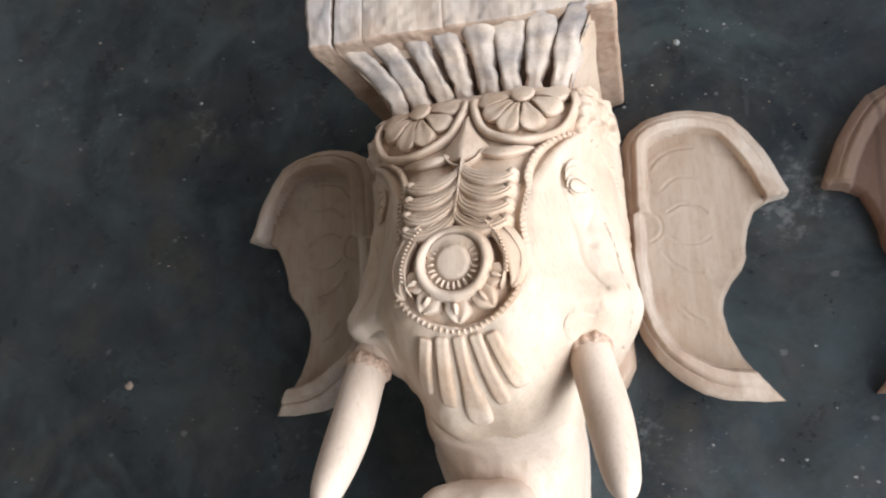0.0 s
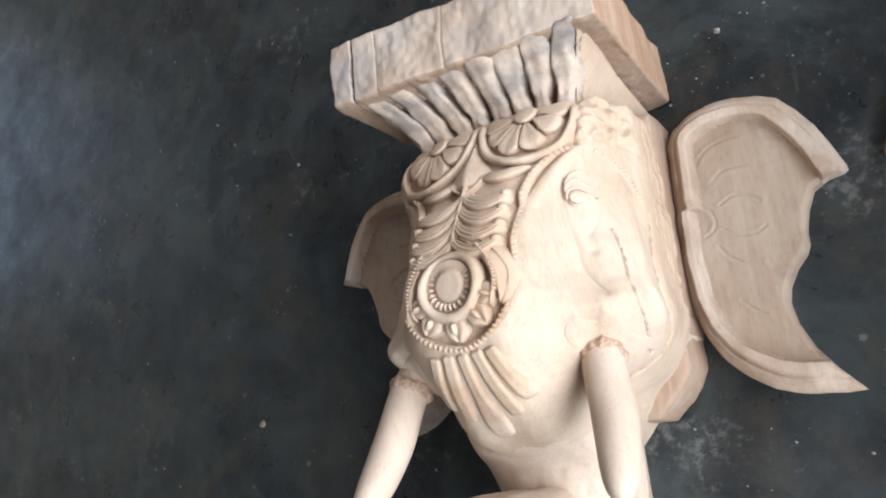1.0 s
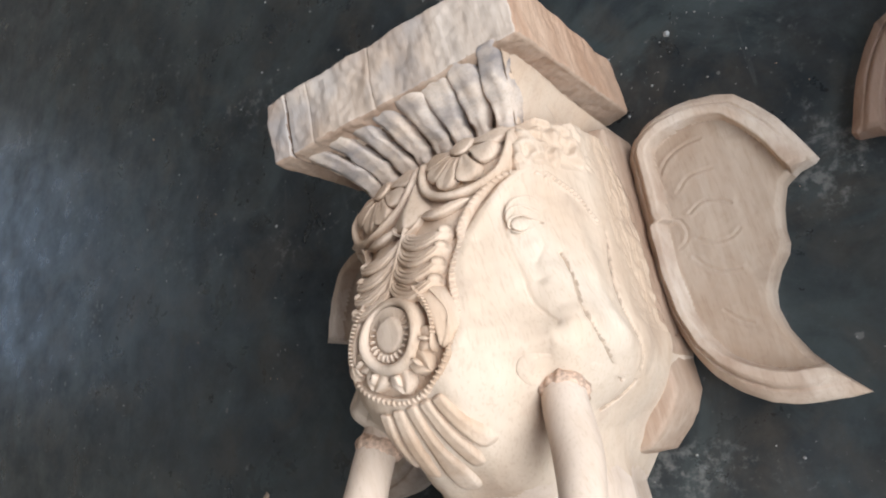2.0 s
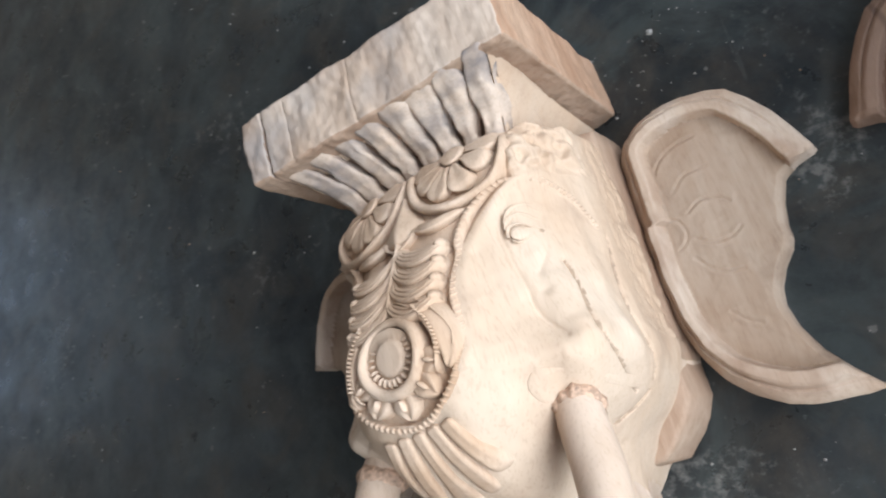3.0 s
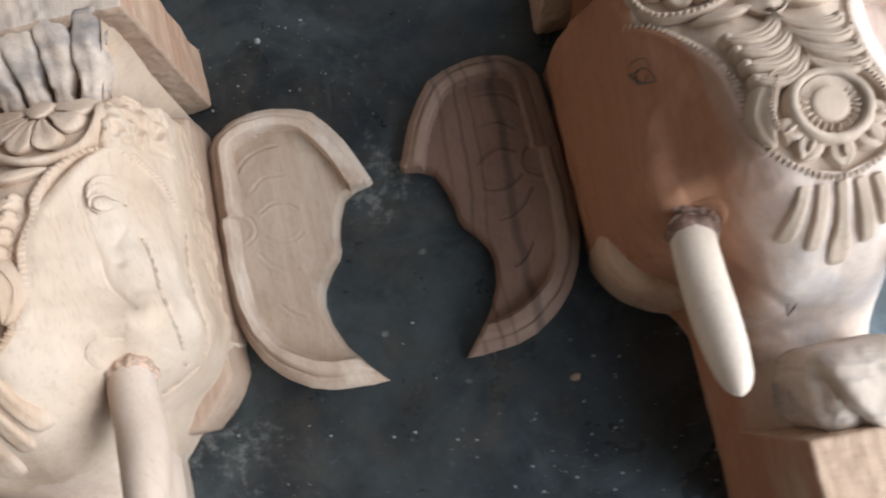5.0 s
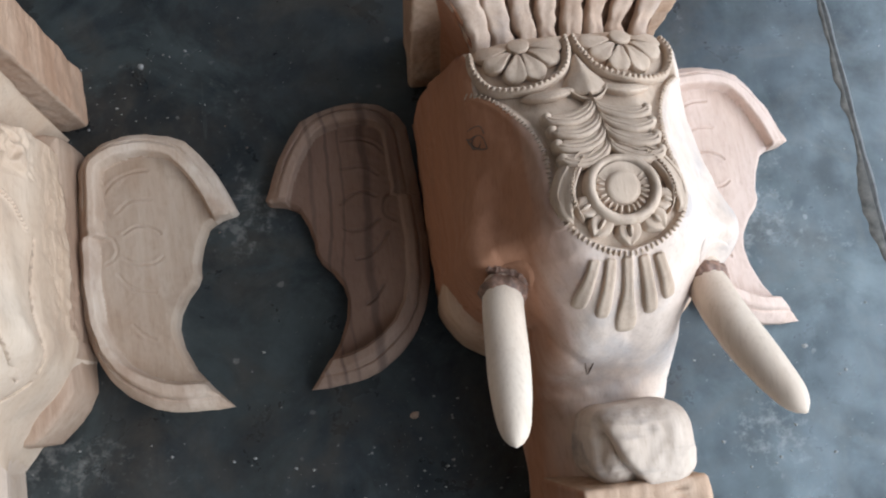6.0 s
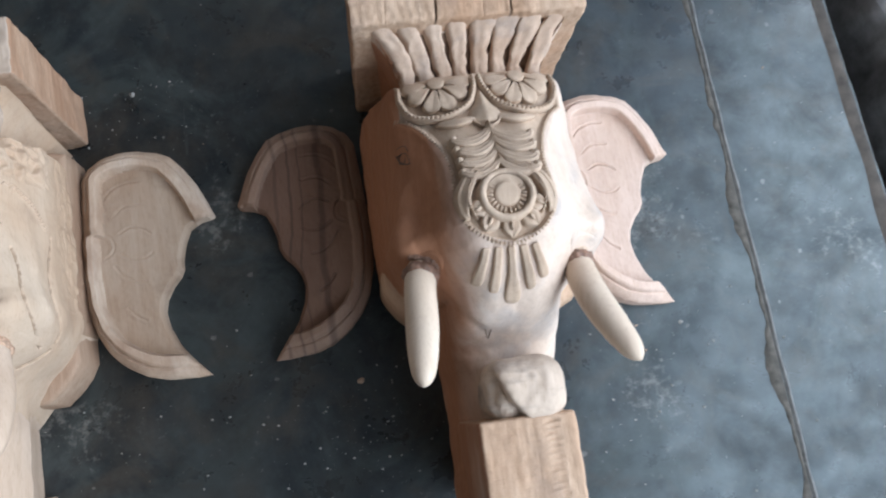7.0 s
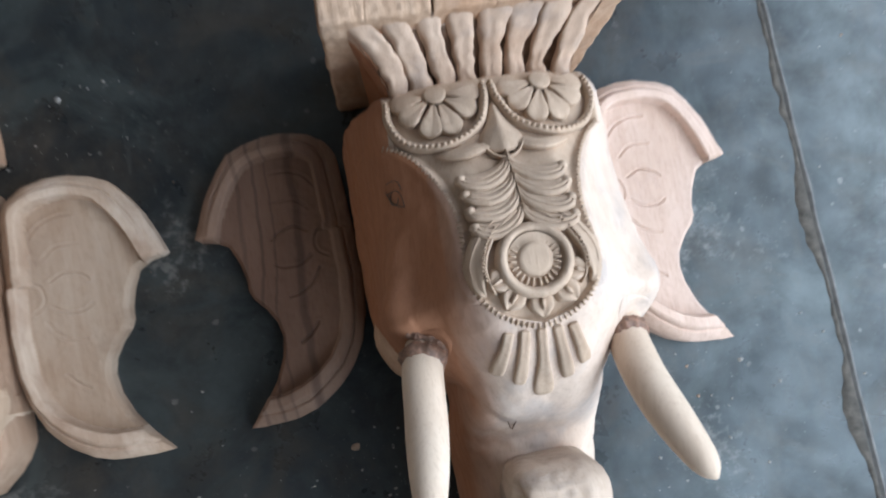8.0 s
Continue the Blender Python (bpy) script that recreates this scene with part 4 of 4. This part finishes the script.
    T = np.gradient(C, axis=0)
    T /= np.linalg.norm(T, axis=1, keepdims=True)
    t = np.linspace(0, 1, 40)
    r = smooth_keys([(0, 0.0172), (0.4, 0.0188), (0.65, 0.0184), (0.85, 0.0150), (0.95, 0.0115), (1, 0.0085)], t)
    r[-4:] *= np.array([0.97, 0.90, 0.72, 0.2])
    A = np.cross(T, (0, 0, 1.0))
    A /= np.linalg.norm(A, axis=1, keepdims=True)
    B = np.cross(T, A)
    q = np.linspace(0, 2 * math.pi, 28, endpoint=False)
    P = C[:, None] + r[:, None, None] * (np.cos(q)[None, :, None] * A[:, None] + np.sin(q)[None, :, None] * B[:, None])
    P[..., 2] += bumps(P, 0.03, 0.001)
    tusk = part("tusk", Shape().grid(P, wrap=True, caps=True).done("tusk", mat, warp), body, "smooth pale wooden tusk")
    # swollen lip over the root
    S = Shape()
    ridge(S, [(s * (0.0975 + 0.0200 * math.cos(radians(q))), -0.0660 + 0.0205 * math.sin(radians(q))) for q in (-10, 25, 65, 105, 145, 190)], [(0, 0.008), (0.5, 0.020), (1, 0.008)], [(0, 0.002), (0.5, 0.0085), (1, 0.002)], 48, 21, 0.5, 1.15, sink=0.0010)
    part("tusk_lip", S.done("tusk_lip", skin, warp), body, "swollen carved lip over the tusk's root")
    if glue[2] is GLUE and s < 0:
        S = Shape()
        ridge(S, [(s * x, y) for x, y in ((0.1220, -0.0380), (0.1150, -0.0420), (0.1045, -0.0490), (0.0945, -0.0560), (0.0860, -0.0620), (0.0800, -0.0710))], [(0, 0.005), (0.2, 0.013), (0.4, 0.010), (0.6, 0.015), (0.8, 0.010), (1, 0.005)], [(0, 0.003), (0.2, 0.0080), (0.4, 0.0100), (0.6, 0.0090), (0.8, 0.0050), (1, 0.002)], 70, 15, 0.2, 3.0, sink=0.0005)
        V = np.array(S.v)
        S.v = list(V + np.stack([bumps(V, 0.004, 0.0022, 3), bumps(V, 0.004, 0.0022, 5), bumps(V, 0.003, 0.0020, 7)], -1))
        part("glue_crust", S.done("glue_crust", GLUE, warp), tusk, "dark brown crust of dried glue")
    # glue squeezed out round the root
    q = np.linspace(0, 2 * math.pi, 60, endpoint=False)
    rows = []
    for off, swell in ((-0.006, 0.0), (-0.003, 0.8), (0.0, 1.0), (0.003, 0.6), (0.0055, -0.3)):
        row = []
        for a in q:
            rag = 0.25 + 1.5 * noise.noise(Vector((math.cos(a) * 3 + s, math.sin(a) * 3, glue[0]))) + 0.9 * noise.noise(Vector((math.cos(a) * 7, math.sin(a) * 7 + s, off * 300)))
            rr = r[9] + glue[1] * swell * (0.45 + 0.4 * rag) * (1 + 0.6 * max(0.0, math.sin(a + 0.4 * s))) - 0.0006
            row.append(C[9] + T[9] * (off * (1.3 + 0.35 * rag)) + rr * (math.cos(a) * A[9] + math.sin(a) * B[9]))
        rows.append(row)
    S = Shape().grid(np.array(rows), wrap=True)
    part("glue", S.done("glue", glue[2], warp), tusk, "brown glue squeezed out round the root")


def build_trunk_end(body, warp, mat, rough, trunk, off):
    """The trunk's curled tip and the square uncarved block under it."""
    curl = spline([(-0.044, -0.188), (-0.037, -0.204), (-0.028, -0.222), (-0.017, -0.238), (-0.006, -0.252)], 20)

    def carve(P, N):
        x, y = P[..., 0] - off, P[..., 1]
        up = np.clip((N[..., 2] + 0.1) / 0.4, 0, 1)
        d = near_line(x, y, curl)
        # the tip folds over: the hollow beyond the fold lies deeper
        beyond = np.clip((np.interp(y, curl[::-1, 1], curl[::-1, 0], left=-0.006, right=-0.044) - x) / 0.004, 0, 1) * (y < -0.186)
        return -up * (0.0085 * np.exp(-((d / 0.0042) ** 2)) + 0.0135 * beyond * np.exp(-d / 0.028))

    S = rounded_box(off - 0.047, off + 0.046, -0.250, -0.176, 0.12, 0.285, 0.028, (100, 80, 40), 0.0022, 2.0, carve)
    part("trunk_tip", S.done("trunk_tip", mat, warp), body, "rounded curl of the trunk's tip")

    def chips(P, N):
        d = np.zeros(P.shape[:2])
        for k in range(15):
            y = -0.252 - 0.0065 * k
            x = 0.020 + 0.002 * math.sin(k * 2.2)
            d -= 0.0036 * np.exp(-(((P[..., 0] - x) / 0.006) ** 2 + ((P[..., 1] - y) / 0.0016) ** 2)) * (N[..., 2] > 0.3)
            d -= 0.0006 * np.exp(-(((P[..., 1] - y + 0.002) / 0.0016) ** 2)) * (P[..., 0] < 0.015) * (N[..., 2] > 0.3)
        return d

    S = rounded_box(-0.062, 0.049, -0.352, -0.243, 0.0, 0.272, 0.005, (60, 70, 40), 0.0015, 4.0, chips)
    for p in S.v:
        low = max(0.0, 1 - p[2] / 0.272)
        p[0] += -0.022 * low if p[0] < 0 else -0.015 * low
        p[0] -= math.copysign(0.045 * max(0.0, 1 - p[2] / 0.12), p[0])
    me = S.done("trunk_block", rough, warp)
    me.materials.append(trunk)
    # -x face takes the trunk wood; the tan one's side shade is painted in
    for p in me.polygons:
        if p.normal.x < -0.6:
            p.material_index = 1
    part("trunk_block", me, body, "square block with rough chisel marks below the trunk")


def build_backing(body, warp, mat, rounded):
    """The thick plate at the back of the jaw."""
    half = [(0.0, -0.127), (0.068, -0.126), (0.086, -0.112), (0.102, -0.096), (0.113, -0.076), (0.1145, -0.03), (0.118, 0.0), (0.121, 0.09), (0.1255, 0.215), (0.11, 0.222), (0.0, 0.222)]
    if rounded:
        half = [(0.0, -0.132), (0.043, -0.129), (0.087, -0.115), (0.124, -0.094), (0.144, -0.064), (0.148, -0.040), (0.140, 0.0), (0.135, 0.185), (0.13, 0.2), (0.0, 0.2)]
    C = spline(half, 60) if rounded else np.vstack([np.linspace(a, b, 8, endpoint=False) for a, b in zip(np.array(half[:-1]), np.array(half[1:]))] + [np.array(half[-1:])])
    C = np.vstack([C, C[-2:0:-1] * (-1, 1)])
    rows = []
    for z, k in ((0, 0.995), (0.004, 1.0), (0.045, 1.0), (0.070, 0.995), (0.075, 0.985), (0.077, 0.96), (0.077, 0.5)) if not rounded else ((0, 0.995), (0.004, 1.0), (0.05, 1.0), (0.085, 0.985), (0.098, 0.955), (0.103, 0.9), (0.103, 0.5)):
        rows.append([(x * k, (y - 0.03) * k + 0.03, z) for x, y in C])
    P = np.array(rows)
    P[1:, :, 0] += bumps(P[1:], 0.02, 0.002, 3.0)
    P[1:, :, 1] += bumps(P[1:], 0.02, 0.002, 6.0)
    part("backing_plate", Shape().grid(P, wrap=True, caps=True).done("backing_plate", mat, warp), body)


def bracket(place, angle, label, lift, tilt, mats, tip_wood, seed, beaded, eye_lines, cracks, tips, glue, rounded):
    skin, carved, grey, sawn, tuskwood, trunk, back, under = mats
    body = new("carved_bracket")
    body.empty_display_size = 0.05
    body.matrix_world = pose(place[0], place[1], 0, 0, 0, angle)
    tagged(body, label, "wall bracket", "carved brackets")

    def warp(V):
        V = V.copy()
        if not rounded:
            V[:, 0] *= 1 - 0.15 * np.clip((0.16 - V[:, 2]) / 0.12, 0, 1)
        else:
            V[:, 0] *= 1 + 0.075 * np.clip((0.16 - V[:, 2]) / 0.12, 0, 1) * np.clip((V[:, 1] + 0.12) / 0.05, 0, 1)
        V[:, 2] *= lift
        return V

    def warp_cap(V):
        V = V.copy()
        if not rounded:
            low = np.clip(1 - V[:, 2] / 0.27, 0, 1) * np.clip(V[:, 0] / 0.147, 0, 1)
            V[:, 0] -= 0.012 * low
            V[:, 1] += 0.010 * low
        V[:, 2] *= tilt[0] + tilt[1] * V[:, 0]
        return V

    def warp_neck(V):
        V = V.copy()
        V[:, 2] *= 0.5 * lift + 0.5 * (tilt[0] + tilt[1] * V[:, 0])
        return V

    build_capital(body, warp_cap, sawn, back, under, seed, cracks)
    build_flutes(body, warp_neck, grey, skin)
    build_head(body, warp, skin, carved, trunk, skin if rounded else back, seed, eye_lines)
    build_backing(body, None, back, rounded)
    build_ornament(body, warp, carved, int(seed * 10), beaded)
    build_tusk(body, warp, tuskwood, skin, 1, tips[1], glue)
    build_tusk(body, warp, tuskwood, skin, -1, tips[0], glue)
    build_trunk_end(body, warp, tip_wood, sawn, trunk, -0.001 if rounded else -0.021)
    return body


bracket((0.190, 0.193), 8.0, "elephant-head bracket in pale carved wood, lying face up on the floor", 1.10, (1.05, -0.39),
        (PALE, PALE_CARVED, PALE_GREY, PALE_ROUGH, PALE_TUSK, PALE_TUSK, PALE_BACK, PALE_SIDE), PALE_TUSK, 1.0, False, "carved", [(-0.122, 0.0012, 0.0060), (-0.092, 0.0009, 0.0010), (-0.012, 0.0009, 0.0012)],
        ([(0.0918, -0.0374, 0.2289), (0.1096, -0.0669, 0.2442), (0.1186, -0.1261, 0.2724), (0.126, -0.1875, 0.3178)], [(0.0878, -0.0436, 0.2133), (0.0915, -0.0764, 0.2435), (0.103, -0.1252, 0.2666), (0.1148, -0.1894, 0.309)]), (16, 0.0050, SAWDUST_GLUE), False)
bracket((0.857, 0.27), 4.0, "elephant-head bracket in tan carved wood with grey staining, lying face up", 1.0, (1.0, 0.0),
        (TAN, TAN_CARVED, TAN_GREY, TAN_ROUGH, TUSK2, TAN, TAN_ROUGH, TAN_SIDE), TAN_TRUNK, 2.0, True, "drawn", [(-0.042, 0.0010, 0.0060), (0.052, 0.0010, 0.0040), (-0.105, 0.001, 0.0010), (0.018, 0.001, 0.0012)],
        ([(0.0893, -0.0396, 0.2218), (0.1032, -0.0732, 0.2541), (0.1089, -0.1255, 0.2749), (0.1187, -0.1978, 0.326)], [(0.089, -0.0399, 0.2225), (0.0862, -0.0764, 0.2467), (0.0899, -0.1259, 0.2831), (0.1156, -0.2006, 0.3247)]), (22, 0.0062, GLUE), True)

# ---------------------------------------------------------------- loose ears
# Outline of an ear as (y, x): the side towards the head, and the scalloped side
EAR_IN = [(0.2195, 0.19), (0.219, 0.179), (0.215, 0.1524), (0.2034, 0.1336), (0.1875, 0.1243), (0.1465, 0.1200), (0.0829, 0.1146), (0.0428, 0.1121), (-0.006, 0.1143), (-0.0416, 0.1234), (-0.07, 0.1386), (-0.092, 0.1587), (-0.1083, 0.1817), (-0.1179, 0.2066), (-0.1215, 0.240), (-0.1225, 0.262)]
EAR_OUT = [(0.2195, 0.192), (0.2188, 0.2105), (0.2124, 0.2348), (0.2027, 0.2537), (0.1833, 0.2691), (0.1602, 0.283), (0.1336, 0.2935), (0.1075, 0.3025), (0.1045, 0.298), (0.1019, 0.281), (0.0975, 0.272), (0.0931, 0.2645), (0.0724, 0.2545), (0.051, 0.2485), (0.037, 0.2476), (0.0266, 0.2425), (0.013, 0.2295), (-0.0045, 0.2185), (-0.021, 0.2145), (-0.0446, 0.2175), (-0.0725, 0.2285), (-0.097, 0.245), (-0.1225, 0.2660)]
EAR_ARCS = [[(0.150, 0.146), (0.166, 0.165), (0.186, 0.173), (0.206, 0.173)], [(0.165, 0.126), (0.182, 0.138), (0.207, 0.137)], [(0.170, 0.099), (0.186, 0.106), (0.203, 0.101), (0.212, 0.093)],
            [(0.168, 0.070), (0.183, 0.060), (0.202, 0.059), (0.212, 0.064)], [(0.159, 0.053), (0.170, 0.037), (0.185, 0.027), (0.199, 0.024)], [(0.170, -0.010), (0.180, -0.023), (0.192, -0.031)],
            [(0.142, 0.101), (0.157, 0.097), (0.162, 0.082), (0.158, 0.072), (0.148, 0.066)]]


def build_ear(name, mats, label, s, thick, seed, m, arc_depth=0.0022, size=1.0, taper=0.5, inner_rim=1.0):
    """A loose ear: a thick slab dished inside a broad moulded rim, open at its scalloped outer edge."""
    rows = np.unique(np.r_[np.linspace(-0.1222, 0.2193, 270), np.linspace(0.09, 0.111, 40), np.linspace(-0.1222, -0.11, 16), np.linspace(0.208, 0.2193, 20)])
    kin, kout = np.array(sorted(EAR_IN)), np.array(sorted(EAR_OUT))
    a, b = np.interp(rows, kin[:, 0], kin[:, 1]), np.interp(rows, kout[:, 0], kout[:, 1])
    a = np.convolve(np.pad(a, 4, "edge"), np.ones(9) / 9, "valid")
    u = 0.5 - 0.5 * np.cos(np.linspace(0, math.pi, 140))
    X = a[:, None] + (b - a)[:, None] * u
    Y = np.repeat(rows[:, None], 140, 1)
    inner = np.stack([a, rows], 1)
    upper = np.stack([b, rows], 1)[rows > 0.1065]
    d = near_line(X, Y, np.vstack([np.array([(0.262, -0.1225)]), inner, upper[::-1]])[::3])
    do = near_line(X, Y, np.stack([b, rows], 1)[rows < 0.104][::3])
    clip = lambda v: np.clip(v, 0, 1)  # noqa: E731
    soft = lambda v: clip(v) ** 2 * (3 - 2 * clip(v))  # noqa: E731
    near_head = clip((0.172 - X) / 0.03) * clip((Y + 0.10) / 0.06)
    wide = 0.0290 + 0.0085 * near_head * soft((Y - 0.0955) / 0.003) + 0.003 * near_head * np.exp(-(((Y - 0.1005) / 0.004) ** 2)) + 0.005 * soft((-0.05 - Y) / 0.04) + bumps(np.stack([X, Y, X * 0], -1), 0.03, 0.0014, seed + 4)
    q = d / wide
    body = thick * (1.28 - taper * (X - 0.12) / 0.18)
    dish = 0.60 + bumps(np.stack([X, Y, X * 0], -1), 0.05, 0.03, seed)
    edge = 0.62 - 0.22 * near_head
    steep = 0.13 + 0.06 * near_head
    crest = dish + (1.0 - dish) * (1 - 0.85 * near_head * (1 - inner_rim))
    Z = np.where(q < 1 - steep, edge + (crest - edge) * clip(q / 0.58) ** 0.75, dish + (crest - dish) * soft((1 - q) / steep))
    Z = Z - 0.075 * np.exp(-(((q - 0.40) / 0.045) ** 2)) * (0.3 + 0.7 * soft((Y - 0.12) / 0.03) + 0.7 * soft((0.09 - Y) / 0.02))
    Z = body * Z
    rim = (q < 1).astype(float)
    Z += 0.0010 * rim * np.sin(Y * 210 + X * 160) * clip(1 - d / 0.012)
    Z -= body * 0.16 * clip((0.005 - do) / 0.005) ** 1.5
    Z *= 1 - 0.40 * clip((X - 0.222) / 0.045) * clip((-0.080 - Y) / 0.03)
    for k, arc in enumerate(EAR_ARCS):
        e = near_line(X, Y, spline(arc, 16))
        Z -= arc_depth * np.exp(-((e / 0.0011) ** 2)) * (1 - rim)
        Z += 0.0007 * np.exp(-(((e - 0.003) / 0.0025) ** 2)) * (1 - rim)
    P = np.stack([X, Y, Z], -1)
    P[..., 2] += bumps(P, 0.02, 0.0012, seed) + bumps(P, 0.006, 0.0005, seed)
    S = Shape().grid(P)
    # edge down to the floor
    n, c = P.shape[:2]
    ring = [(i, 0) for i in range(n)] + [(n - 1, j) for j in range(1, c)] + [(i, c - 1) for i in range(n - 2, -1, -1)] + [(0, j) for j in range(c - 2, 0, -1)]
    base = len(S.v)
    for i, j in ring:
        S.v.append(np.array((P[i, j, 0], P[i, j, 1], 0.0)))
    for k, (i, j) in enumerate(ring):
        nxt = (k + 1) % len(ring)
        S.f.append((i * c + j, ring[nxt][0] * c + ring[nxt][1], base + nxt, base + k))
    V = np.array(S.v) * (s * size, size, 1)
    ear = new(name)
    ear.empty_display_size = 0.03
    ear.matrix_world = m
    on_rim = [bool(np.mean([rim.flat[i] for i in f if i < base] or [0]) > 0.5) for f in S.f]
    # rim wood is paler than the dish, painting in the light on its crest
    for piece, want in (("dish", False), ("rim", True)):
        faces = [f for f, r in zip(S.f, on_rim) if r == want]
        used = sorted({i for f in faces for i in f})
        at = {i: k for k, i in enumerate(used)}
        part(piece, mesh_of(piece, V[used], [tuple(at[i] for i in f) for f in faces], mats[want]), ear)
    return tagged(ear, label, "carved ear", "loose carved ears")


def at_bracket(place, angle, dx, dy, turn=0.0):
    return pose(place[0], place[1], 0, 0, 0, angle) @ pose(dx, dy, 0, 0, 0, turn)


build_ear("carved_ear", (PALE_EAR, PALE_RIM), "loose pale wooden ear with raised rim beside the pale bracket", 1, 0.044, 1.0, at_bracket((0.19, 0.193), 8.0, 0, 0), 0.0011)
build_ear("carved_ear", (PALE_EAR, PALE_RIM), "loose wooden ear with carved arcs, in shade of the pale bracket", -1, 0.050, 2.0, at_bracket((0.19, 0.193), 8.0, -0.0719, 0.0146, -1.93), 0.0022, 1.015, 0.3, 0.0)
build_ear("carved_ear", (DARK_EAR, DARK_RIM), "loose wooden ear with dark grain stripes beside the tan bracket", -1, 0.044, 3.0, at_bracket((0.857, 0.27), 4.0, -0.0390, -0.0063, -0.62), 0.0030, 1.001, 0.5, 0.0)
build_ear("carved_ear", (TAN_EAR, TAN_RIM), "loose pinkish wooden ear with carved arcs beside the tan bracket", 1, 0.044, 4.0, at_bracket((0.857, 0.27), 4.0, 0.0241, -0.0029, 1.96), 0.0022, 0.985)

# ---------------------------------------------------------------- flecks on the floor
rnd = random.Random(11)


def flecks(name, mat, label, spots):
    S = Shape()
    for x, y, r in spots:
        k = 9
        ring = [r * (0.6 + 0.5 * rnd.random()) for _ in range(k)]
        turn = rnd.random() * 6
        outer = [(x + ring[i] * math.cos(turn + i * 2 * math.pi / k), y + 0.8 * ring[i] * math.sin(turn + i * 2 * math.pi / k)) for i in range(k)]
        rows = [[(px, py, -0.0005) for px, py in outer], [(x + (px - x) * 0.8, y + (py - y) * 0.8, 0.0009) for px, py in outer], [(x + (px - x) * 0.05, y + (py - y) * 0.05, 0.0013) for px, py in outer]]
        S.grid(np.array(rows), wrap=True)
    return tagged(new(name, S.done(name, mat)), label, "flecks", kind="stuff")


spots = [(0.35, 0.54, 0.006), (-0.333, 0.491, 0.0045), (0.539, 0.035, 0.003), (1.164, 0.146, 0.005)]
spots += [(rnd.uniform(-1.4, 1.5), rnd.uniform(-0.2, 1.5), 0.0005 + 0.0022 * rnd.random() ** 4) for _ in range(1100)]
spots += [(rnd.gauss(0.72, 0.13), rnd.gauss(0.0, 0.06), 0.0005 + 0.0026 * rnd.random() ** 4) for _ in range(240)]
spots += [(rnd.gauss(0.36, 0.05), rnd.gauss(0.50, 0.05), 0.0005 + 0.0022 * rnd.random() ** 4) for _ in range(50)]
spots += [(rnd.gauss(1.15, 0.08), rnd.gauss(0.08, 0.10), 0.0006 + 0.0026 * rnd.random() ** 4) for _ in range(60)]
flecks("paint_flecks", FLECK, "small pale flecks of plaster and paint on the floor", spots)
flecks("wood_dust_flecks", FLECK_BROWN, "small brown crumbs of wood on the floor", [(-0.388, 0.069, 0.009), (0.679, 0.088, 0.007)] + [(rnd.uniform(-1, 1.4), rnd.uniform(-0.2, 1), 0.001 + 0.002 * rnd.random() ** 3) for _ in range(40)])
